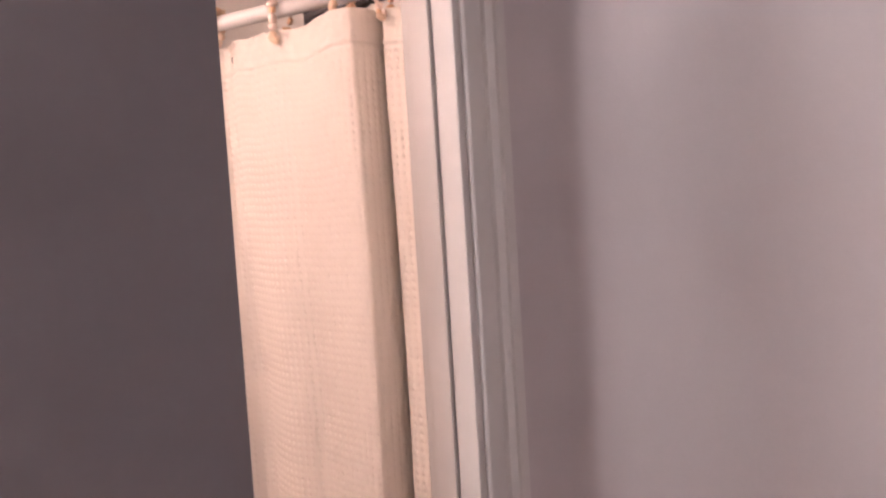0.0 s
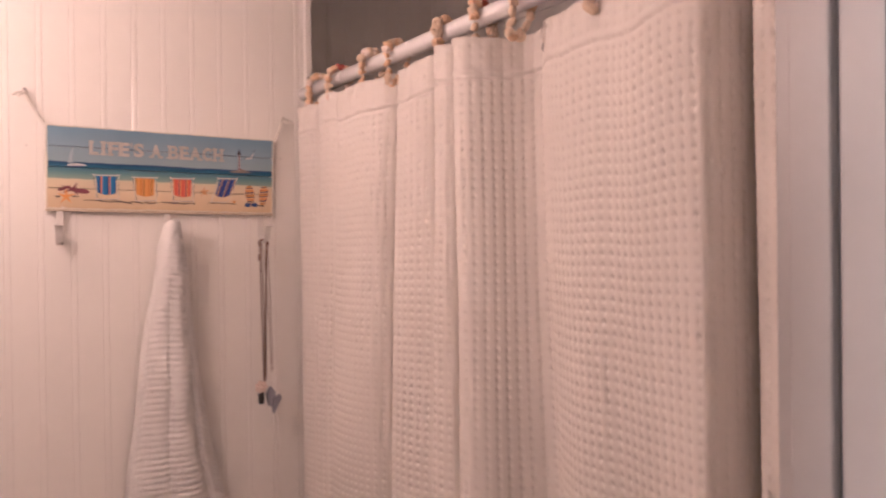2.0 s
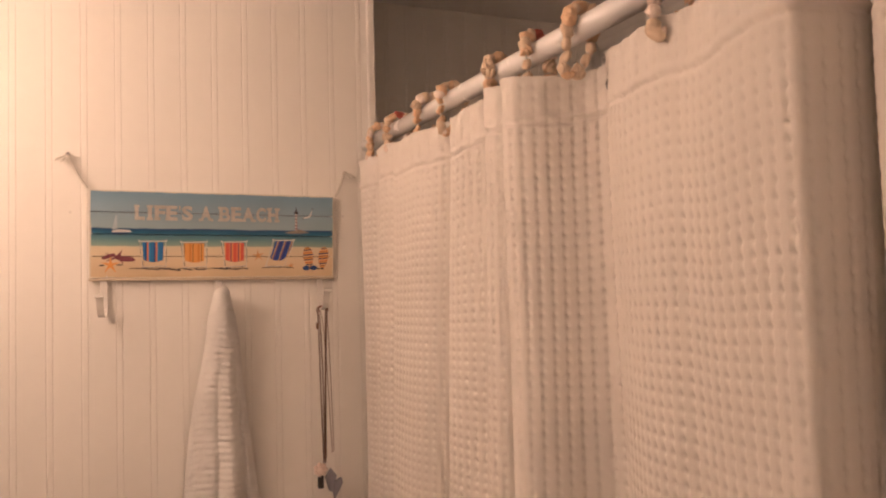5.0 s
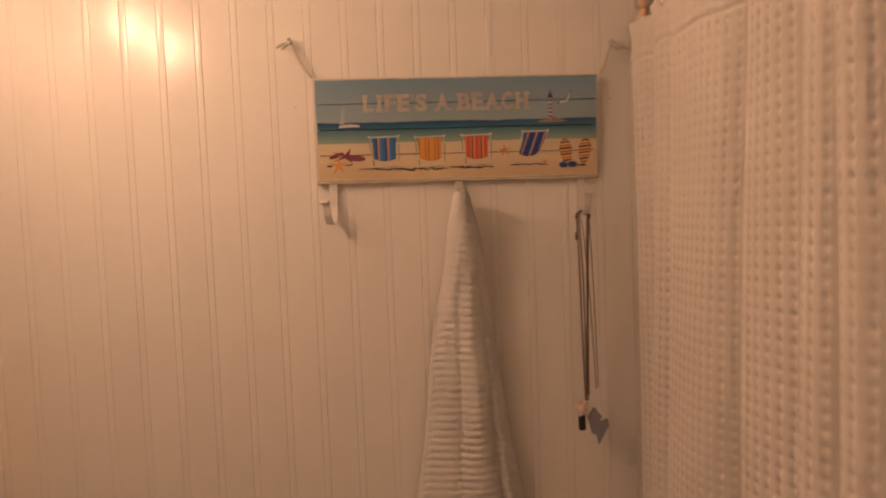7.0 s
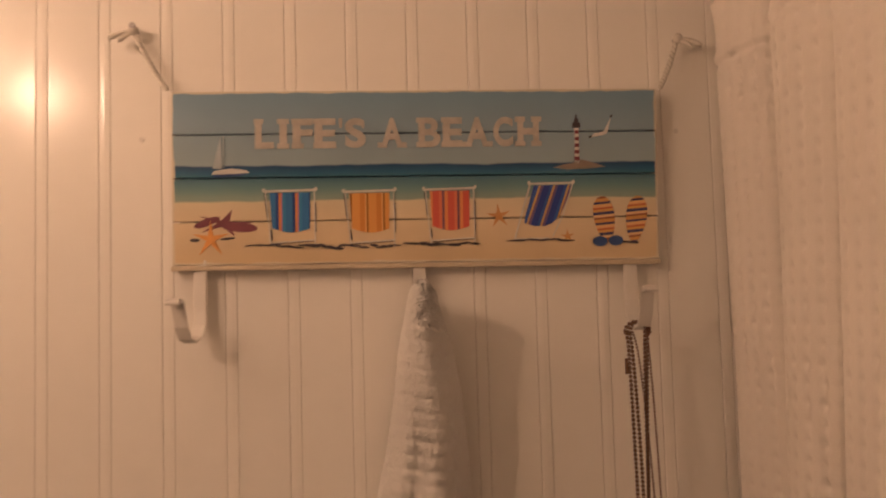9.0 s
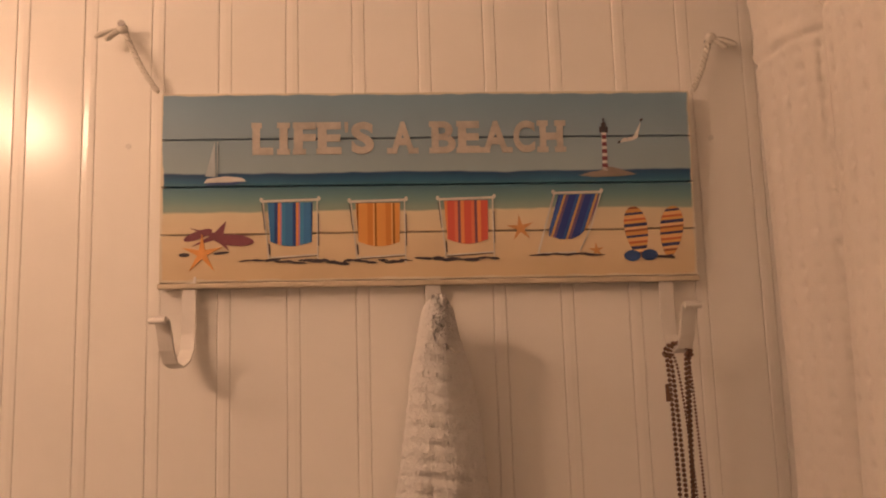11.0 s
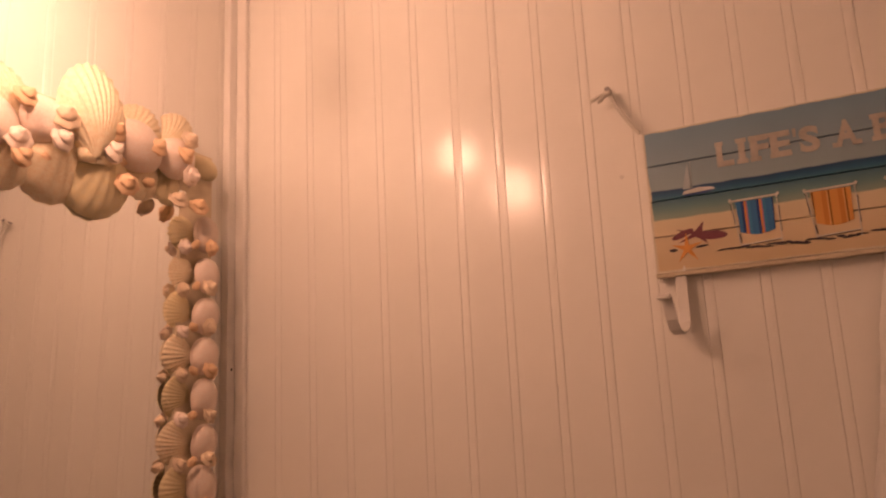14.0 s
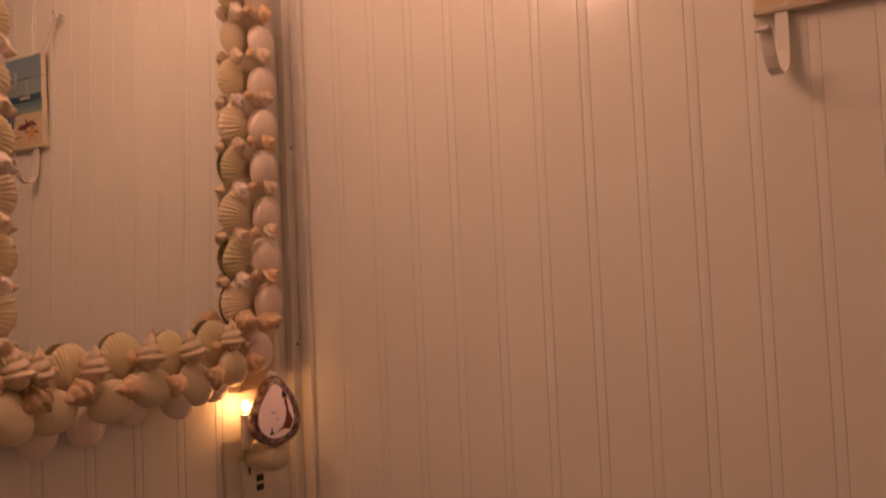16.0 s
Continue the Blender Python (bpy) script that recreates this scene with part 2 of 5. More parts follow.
shade_cove()
tagged(part("ceiling", boxed((-3.1, -2.7, ZC), (XR + 0.1, YR + 0.11, ZC + 0.1)), CEIL), "plain off-white painted ceiling", "ceiling", kind="structure")
floor = tagged(part("floor", boxed((XL - 0.11, YD, -0.1), (XR + 0.1, YR + 0.11, 0)), TILE_FLOOR), "pale tiled bathroom floor", "floor", kind="structure")
tagged(part("hall_floor", boxed((-3.1, -2.7, -0.1), (HX + 0.1, YD, 0)), WOOD_FLOOR), "brown wooden hall floor", "floor", kind="structure")


def trims():
    # corner strip between the mirror wall and the sign wall
    bm = bmesh.new()
    box(bm, (XL - 0.002, YB - 0.0202, 0), (XL + 0.010, YB - 0.0002, ZC), 0.001)
    box(bm, (XL + 0.0102, YB - 0.008, 0), (XL + 0.026, YB - 0.0002, ZC), 0.002)
    tagged(part("trim", bm, SIDE_PAINT), "narrow cream painted corner strip between boarded walls", "trim", kind="structure")
    # edge strip on the outer corner by the tub
    bm = bmesh.new()
    box(bm, (BEAD0 + 0.0053 + 11 * PITCH, YB, 0), (XE - 0.0085, YB + 0.009, ZC))
    box(bm, (XE - 0.008, YB - 0.006, 0), (XE + 0.006, YB + 0.10, ZC), 0.002)
    tagged(part("trim", bm, SIDE_PAINT), "thin cream corner bead beside the tub recess", "trim", kind="structure")
    # crown moulding round the recess
    def crown(length, name_label, m):
        bm = bmesh.new()
        prof = [(0, 0), (0, -0.075), (0.008, -0.075), (0.010, -0.062), (0.014, -0.058), (0.022, -0.040), (0.034, -0.024), (0.046, -0.016), (0.048, -0.010), (0.056, -0.008), (0.056, 0)]
        vs = grid(bm, [[(x, d, z) for x in (0, length)] for d, z in prof], close_u=True)
        bm.faces.new([v[0] for v in vs])
        bm.faces.new([v[1] for v in reversed(vs)])
        bmesh.ops.recalc_face_normals(bm, faces=bm.faces)
        o = tagged(part("trim", bm, SIDE_PAINT), name_label, "trim", kind="structure")
        o.matrix_basis = m
    crown(YR - YD, "cream painted crown moulding above the tub", pose(XR, YD, ZC - 0.002, 0, 0, 90))


trims()


def doorway():
    """Jambs, stops, casings, and the door itself, swung out flat into the hall."""
    frame_ob = empty("door_frame", (0, YH, 0), "white painted wooden door frame with moulded casing", "door frame", kind="structure")
    inv = Matrix.Translation((0, -YH, 0))
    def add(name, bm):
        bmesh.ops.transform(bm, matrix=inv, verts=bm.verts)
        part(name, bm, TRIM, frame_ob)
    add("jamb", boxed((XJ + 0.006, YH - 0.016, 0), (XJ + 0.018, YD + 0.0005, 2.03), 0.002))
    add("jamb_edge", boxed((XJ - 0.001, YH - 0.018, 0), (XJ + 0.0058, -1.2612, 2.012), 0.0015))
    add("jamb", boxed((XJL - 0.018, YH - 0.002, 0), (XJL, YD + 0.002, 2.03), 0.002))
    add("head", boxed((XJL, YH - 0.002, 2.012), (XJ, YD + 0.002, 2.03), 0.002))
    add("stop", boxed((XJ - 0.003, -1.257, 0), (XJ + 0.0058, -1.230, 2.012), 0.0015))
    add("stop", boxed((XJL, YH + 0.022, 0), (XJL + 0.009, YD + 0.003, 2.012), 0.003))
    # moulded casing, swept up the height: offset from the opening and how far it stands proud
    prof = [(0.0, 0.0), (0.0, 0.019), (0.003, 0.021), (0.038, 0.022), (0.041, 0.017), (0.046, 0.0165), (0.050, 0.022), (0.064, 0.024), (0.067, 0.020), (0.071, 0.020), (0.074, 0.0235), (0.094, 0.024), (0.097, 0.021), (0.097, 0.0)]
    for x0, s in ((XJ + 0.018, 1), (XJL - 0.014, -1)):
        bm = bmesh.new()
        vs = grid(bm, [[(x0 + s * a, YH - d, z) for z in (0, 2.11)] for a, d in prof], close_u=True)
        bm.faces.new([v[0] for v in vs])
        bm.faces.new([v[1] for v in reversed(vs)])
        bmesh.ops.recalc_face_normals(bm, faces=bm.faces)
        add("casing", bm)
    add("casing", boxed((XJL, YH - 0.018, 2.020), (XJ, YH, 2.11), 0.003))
    # the door
    door = empty("door_1", (-0.437, -1.409, 0.01), "flat dark grey painted door standing wide open against the hall wall", "door", kind="structure")
    leaf = part("door_leaf", boxed((-0.56, -0.036, 0), (0.0148, 0.0, 2.0), 0.0012), DOOR_PAINT, door)
    for z in (0.25, 1.0, 1.72):
        bm = bmesh.new()
        tube(bm, [(0.022, 0.004, z), (0.022, 0.004, z + 0.09)], 0.006, 10)
        box(bm, (0.0145, -0.030, z), (0.0165, 0.002, z + 0.09))
        part("hinge", bm, TRIM, door, "painted-over butt hinge")
    door.rotation_euler = (0, 0, radians(-3))


doorway()


# ---- shower: rod, rings, curtain ----
ROD_X, ROD_Z = 0.272, 1.898


def shower_rod():
    e = empty("curtain_rod", (ROD_X, YD, ROD_Z), "white enamelled shower curtain rod fixed between walls", "curtain rod")
    part("pole", tube(bmesh.new(), [(0, 0.002, 0), (0, YR - YD - 0.002, 0)], 0.0125, 20), ROD, e, smooth=True)
    part("flange", tube(bmesh.new(), [(0, 0.001, 0), (0, 0.008, 0), (0, 0.020, 0)], [0.030, 0.028, 0.015], 20), ROD, e, smooth=True)


shower_rod()

# the cloth's line in plan, (y, x), from the back wall to the door
FOLDS = [(-0.012, 0.280), (-0.026, 0.250), (-0.052, 0.250), (-0.080, 0.259), (-0.104, 0.282), (-0.113, 0.284), (-0.116, 0.262), (-0.121, 0.246), (-0.150, 0.243), (-0.180, 0.256), (-0.202, 0.278), (-0.210, 0.279),
         (-0.213, 0.258), (-0.220, 0.240), (-0.270, 0.239), (-0.330, 0.246), (-0.362, 0.264), (-0.386, 0.298), (-0.402, 0.322), (-0.418, 0.324), (-0.430, 0.302), (-0.427, 0.272), (-0.428, 0.250), (-0.442, 0.238), (-0.480, 0.238), (-0.520, 0.252),
         (-0.540, 0.276), (-0.546, 0.275), (-0.548, 0.245), (-0.556, 0.233), (-0.585, 0.235), (-0.602, 0.263), (-0.609, 0.263), (-0.611, 0.238), (-0.620, 0.226), (-0.642, 0.226), (-0.660, 0.248), (-0.676, 0.286),
         (-0.694, 0.308), (-0.712, 0.306), (-0.742, 0.286), (-0.800, 0.264), (-0.850, 0.258), (-0.880, 0.260), (-0.930, 0.247), (-0.985, 0.236), (-1.012, 0.232), (-1.024, 0.238),
         (-1.030, 0.262), (-1.034, 0.300), (-1.040, 0.318), (-1.046, 0.300), (-1.050, 0.277), (-1.062, 0.268), (-1.100, 0.262), (-1.150, 0.265)]
RINGS = (-0.070, -0.165, -0.300, -0.385, -0.535, -0.628, -0.715, -0.863, -0.985, -1.058, -1.120)


def curve_through(pts, step):
    """Points at even steps along a smooth line through the given ones."""
    P = np.array(pts)
    n = len(P)
    fine = []
    for i in range(n - 1):
        a, b, c, d = P[max(i - 1, 0)], P[i], P[i + 1], P[min(i + 2, n - 1)]
        for u in np.linspace(0, 1, 24, endpoint=False):
            fine.append(0.5 * ((2 * b) + (c - a) * u + (2 * a - 5 * b + 4 * c - d) * u * u + (3 * b - a - 3 * c + d) * u ** 3))
    fine = np.array(fine + [P[-1]])
    s = np.concatenate([[0], np.cumsum(np.hypot(*np.diff(fine, axis=0).T))])
    at = np.arange(0, s[-1], step)
    return at, np.stack([np.interp(at, s, fine[:, k]) for k in (0, 1)], 1)


def sheet(name, P, mat, parent=None):
    """A smooth mesh over an (n, m, 3) array."""
    n, m = P.shape[:2]
    i = np.arange(n * m).reshape(n, m)
    q = np.stack([i[:-1, :-1], i[1:, :-1], i[1:, 1:], i[:-1, 1:]], -1).reshape(-1, 4)
    me = bpy.data.meshes.new(name)
    me.vertices.add(n * m)
    me.vertices.foreach_set("co", P.astype(np.float32).ravel())
    me.loops.add(q.size)
    me.loops.foreach_set("vertex_index", q.ravel().astype(np.int32))
    me.polygons.add(len(q))
    me.polygons.foreach_set("loop_start", np.arange(0, q.size, 4, dtype=np.int32))
    me.polygons.foreach_set("use_smooth", np.ones(len(q), dtype=bool))
    me.update(calc_edges=True)
    me.materials.append(mat)
    o = new(name, me)
    if parent is not None:
        o.parent = parent
    return o


def shower_curtain():
    CU, CV = 0.0142, 0.0125                  # the weave's repeat across and down
    s, line = curve_through(FOLDS, CU / 7.5)
    top, low, hem_at = 1.867, 0.08, 0.052
    zs = np.concatenate([np.arange(top, 1.10, -CV / 6.5), np.linspace(1.10, low, 40)])
    Y, Xc = line[:, 0], line[:, 1]
    d = np.gradient(line, axis=0)
    nrm = np.stack([-d[:, 1], d[:, 0]], 1) / np.hypot(d[:, 0], d[:, 1])[:, None]      # (y, x)
    down = (top - zs)
    # folds open a little on the way down, and wander
    sm = np.convolve(np.pad(Xc, 60, mode="edge"), np.ones(121) / 121, "valid")
    grow = 0.92 + 0.16 * np.clip(down / 0.9, 0, 1.6)
    wob = 0.003 * np.sin(s[:, None] * 9 + down[None] * 3.1) * np.clip(down[None] * 2, 0, 1) + 0.0016 * np.sin(s[:, None] * 31 + down[None] * 7.0 + 1.0)
    lean = -0.008 * np.clip(1 - down[None] / 0.30, 0, 1) * np.exp(-((Y[:, None] + 0.02) / 0.06) ** 2)
    X = sm[:, None] + (Xc - sm)[:, None] * grow[None] + wob + lean
    drift = np.interp(Y, [-1.1, -0.72, -0.42, -0.2, 0], [0.0, -0.030, 0.035, 0.03, 0.0])
    YY = np.repeat(Y[:, None], len(zs), 1) + drift[:, None] * np.clip((down[None] - 0.1) / 0.5, 0, 1) + 0.0025 * np.sin(s[:, None] * 17 + down[None] * 2.3) * np.clip(down[None], 0, 1)
    # sag of the top hem between rings
    ring = np.array(RINGS)
    gap = np.min(np.abs(Y[:, None] - ring[None]), 1)
    sag = np.clip(gap / 0.075, 0, 1) ** 1.3 * 0.009 + 0.004 * np.sin(s * 21)
    Z = zs[None] - sag[:, None] * np.clip(1 - down[None] / 0.35, 0, 1)
    # the weave: plump cords between shallow grooves, with a small deep pit where grooves cross
    u = s[:, None] / CU + 0.07 * np.sin(s[:, None] * 5 + down[None] * 6)
    v = down[None] / CV + 0.10 * np.sin(s[:, None] * 8.0) + 0.04 * np.sin(s[:, None] * 47)
    fu, fv = u - np.round(u), v - np.round(v)
    loose = 0.92 + 0.25 * np.sin(s[:, None] * 13.0 + 2 * np.sin(down[None] * 4)) * np.sin(down[None] * 7.0 + 1.3)
    pit = np.exp(-(fu / 0.15) ** 2 - (fv / 0.23) ** 2)
    cord = np.exp(-(fu / 0.13) ** 2)
    row = np.exp(-(fv / 0.14) ** 2)
    rng = np.random.default_rng(8)
    uneven = rng.uniform(0.65, 1.25, (int(u.max()) + 3, int(v.max()) + 3))[np.clip(np.round(u).astype(int), 0, None), np.clip(np.round(v).astype(int), 0, None)]
    h = 0.0012 - (0.0027 * pit * uneven + 0.0012 * cord + 0.0003 * row) * loose
    hem = np.clip((down[None] - hem_at) / 0.004, 0, 1)
    seam = -0.0020 * np.exp(-((down[None] - hem_at) / 0.0026) ** 2) + 0.0012 * np.exp(-((down[None] - hem_at + 0.006) / 0.004) ** 2)
    edge = 0.0015 * np.exp(-(down[None] / 0.006) ** 2)
    h = h * (0.45 + 0.55 * hem) + seam + edge + 0.0010 * np.sin(s[:, None] * 190 + 3 * np.sin(down[None] * 60)) * (1 - hem)
    P = np.stack([X - h * np.abs(nrm[:, 1:2]), YY - 0.6 * h * nrm[:, 0:1] * np.sign(nrm[:, 1:2]), Z], -1)
    e = empty("shower_curtain", (ROD_X, -0.55, 0.08), "ivory waffle-weave cotton shower curtain hanging in soft folds", "curtain")
    P = P - np.array([ROD_X, -0.55, 0.08])
    o = sheet("panel", P, CLOTH, e)
    sol = o.modifiers.new("thickness", "SOLIDIFY")
    sol.thickness, sol.offset = 0.0010, 1.0
    # the metal eyelet that shows beside a ring
    y = RINGS[6]
    x = float(np.interp(-y, -Y, X[:, 14])) - ROD_X - 0.003
    pts = [(x, y + 0.543 + 0.0062 * math.cos(a), top - 0.026 - 0.08 + 0.0062 * math.sin(a)) for a in np.linspace(0, 2 * math.pi, 17)]
    part("eyelet", tube(bmesh.new(), pts, 0.0014, 6), STEEL, e, "small steel eyelet", smooth=True)


shower_curtain()


# ---- shells ----
def scallop_mesh(ribs=13, arch=0.20, relief=1.0):
    """A ribbed fan shell, 1 high from hinge to rim, domed towards +z."""
    bm = bmesh.new()
    nr, na = 9, ribs * 4 + 1
    P = []
    for i in range(nr):
        u = i / (nr - 1)
        row = []
        for j in range(na):
            th = (j / (na - 1) - 0.5) * radians(150)
            wave = math.cos(j / (na - 1) * ribs * 2 * math.pi)
            rad = (0.06 + 0.94 * u) * (1.0 - 0.28 * (abs(th) / radians(75)) ** 2.2) * (1 + 0.009 * relief * wave * u)
            x = math.sin(th * 0.72) * rad * 0.82
            y = math.cos(th * 0.78) * rad
            z = arch * (math.sin(math.pi * min(u * 0.82 + 0.14, 1)) ** 0.8) * (1 - 0.75 * (abs(th) / radians(75)) ** 2) + 0.010 * relief * wave * (0.3 + u)
            row.append((x, y - 0.5, max(z, 0.02)))
        P.append(row)
    vs = grid(bm, P)
    base = [bm.verts.new((v.co.x, v.co.y, 0)) for v in vs[-1]]
    for j in range(na - 1):
        bm.faces.new((vs[-1][j], base[j], base[j + 1], vs[-1][j + 1]))
    for sx in (-1, 1):                       # ears beside the hinge
        box(bm, (min(0, sx * 0.22), -0.50, 0.01), (max(0, sx * 0.22), -0.38, 0.06))
    bmesh.ops.recalc_face_normals(bm, faces=bm.faces)
    return bm


def whelk_mesh(turns=4.0, length=1.0):
    """A spired snail shell, 1 long along y, its spire at +y."""
    bm = bmesh.new()
    n, m = 34, 21
    P = []
    for i in range(n):
        s = i / (n - 1)
        y = -0.5 + s
        body = 0.05 + 0.33 * math.sin(math.pi * min(s / 0.72, 1)) ** 0.75 if s < 0.36 else 0.38 * (1 - (s - 0.36) / 0.64) ** 0.85
        row = []
        for j in range(m):
            a = 2 * math.pi * j / m
            saw = (s * turns + j / m) % 1.0
            knob = 1 + 0.13 * max(0, math.cos(a * 7)) ** 2 * math.sin(math.pi * saw) * (1 if s > 0.28 else 0.2)
            rad = max(body, 0.012) * (0.78 + 0.30 * math.sin(math.pi * saw) ** 0.6) * knob
            row.append((math.cos(a) * rad, y * length, math.sin(a) * rad))
        P.append(row)
    vs = grid(bm, P, close_v=True)
    bm.faces.new(vs[0])
    bm.faces.new(list(reversed(vs[-1])))
    bmesh.ops.recalc_face_normals(bm, faces=bm.faces)
    return bm


def clam_mesh():
    """A smooth domed shell, about 1 across, with faint growth rings."""
    bm = bmesh.new()
    n, m = 10, 24
    P = []
    for i in range(n):
        u = i / (n - 1)
        row = []
        for j in range(m):
            a = 2 * math.pi * j / m
            r = math.sin(u * math.pi / 2) * (0.5 + 0.04 * math.cos(a) - 0.03 * math.cos(2 * a))
            z = 0.34 * math.cos(u * math.pi / 2) ** 0.9 + 0.006 * math.sin(u * 26)
            row.append((r * math.cos(a), r * math.sin(a) + 0.08 * math.cos(u * math.pi / 2), max(z, 0)))
        P.append(row)
    vs = grid(bm, P, close_v=True)
    bmesh.ops.remove_doubles(bm, verts=vs[0], dist=0.1)
    bmesh.ops.recalc_face_normals(bm, faces=bm.faces)
    return bm


def chip_mesh():
    """A small broken shell bit: a bent, ridged pebble."""
    bm = bmesh.new()
    ball(bm, (0, 0, 0), (0.5, 0.34, 0.28), 2)
    for v in bm.verts:
        v.co *= 1 + 0.22 * noise.noise(v.co * 3.1) + 0.10 * math.sin(v.co.x * 16)
    return bm


def mesh_of(name, bm):
    me = bpy.data.meshes.new(name)
    bm.to_mesh(me)
    bm.free()
    me.polygons.foreach_set("use_smooth", [True] * len(me.polygons))
    return me


SCALLOP, SCALLOP_FINE, SCALLOP_WORN, WHELK, WHELK_BLUNT, CLAM, CHIP = (mesh_of(n, b) for n, b in (("scallop", scallop_mesh()), ("scallop_fine", scallop_mesh(17, 0.16)), ("scallop_worn", scallop_mesh(9, 0.24, 0.55)), ("whelk", whelk_mesh()), ("whelk_blunt", whelk_mesh(3.0, 0.66)), ("clam", clam_mesh()), ("chip", chip_mesh())))
SHELL_MESHES = {}


def shell_mesh(me, mat):
    key = (me.name, mat.name)
    if key not in SHELL_MESHES:
        c = me.copy()
        c.materials.clear()
        c.materials.append(mat)
        SHELL_MESHES[key] = c
    return SHELL_MESHES[key]


def curtain_rings():
    rnd = random.Random(4)
    ring = None
    for k, y in enumerate(RINGS):
        e = empty("curtain_ring", (ROD_X, y, ROD_Z), "loop of strung orange and white seashells over the curtain rod", "curtain ring", "shell rings on the curtain rod")
        lean = rnd.uniform(-0.35, 0.35)
        turn = rnd.uniform(-14, 14)
        e.rotation_euler = (0, 0, radians(turn))
        n = 19
        # the loop lies across the rod and drops to the hem in front of it
        loop = []
        for i in range(n + 1):
            a = 2 * math.pi * i / n
            fall = max(0.0, -math.cos(a))
            loop.append(Vector((0.019 * math.sin(a) - 0.003 - 0.014 * fall ** 3, 0.022 * lean * math.cos(a), 0.0195 * math.cos(a) - (0.022 if k < 3 else 0.030) * fall ** 1.2)))
        part("string", tube(bmesh.new(), loop, 0.0016, 6), CORD, e)
        for i in range(n):
            p = loop[i]
            q = loop[i + 1] - loop[i - 1]
            mats = [SHELL_ORANGE, SHELL_TAN, SHELL_ORANGE, SHELL_PINK, SHELL_TAN]
            if k % 4 == 1 and i in (0, 1):
                mats = [SHELL_RED]
            me = shell_mesh(rnd.choice([CHIP, WHELK, CHIP]), rnd.choice(mats))
            o = new("shell_bead", me)
            o.parent = e
            size = rnd.uniform(0.013, 0.0225)
            o.matrix_basis = Matrix.LocRotScale(p, q.to_track_quat("X", "Z") @ Euler((rnd.uniform(-1, 1), rnd.uniform(-0.7, 0.7), rnd.uniform(-0.7, 0.7))).to_quaternion(), (size, size, size))


curtain_rings()


def shower_head():
    e = empty("shower_sprayer", (0.55, YD, 1.93), "dark chrome shower sprayer on a bent arm behind the curtain", "shower")
    part("flange", tube(bmesh.new(), [(0, 0.001, 0), (0, 0.007, 0), (0, 0.014, 0)], [0.030, 0.028, 0.013], 16), CHROME, e, smooth=True)
    part("arm", tube(bmesh.new(), [(0, 0.012, 0), (0, 0.10, 0.035), (0, 0.20, 0.045), (0, 0.30, 0.040), (0, 0.38, 0.035)], 0.009, 12), CHROME, e, smooth=True)
    part("head", tube(bmesh.new(), [(0, 0.375, 0.045), (0, 0.40, 0.040), (0, 0.44, 0.034), (0, 0.53, 0.026), (0, 0.535, 0.010)], [0.012, 0.018, 0.024, 0.022, 0.012], 18), CHROME, e, smooth=True)


shower_head()


# ---- the sign, its hooks, nails and cords ----
SIGN_M = Matrix.Translation((0, 0, 1.7305)) @ Euler((radians(2.2), radians(0.6), 0)).to_matrix().to_4x4()
SW, SH = 0.400, 0.142


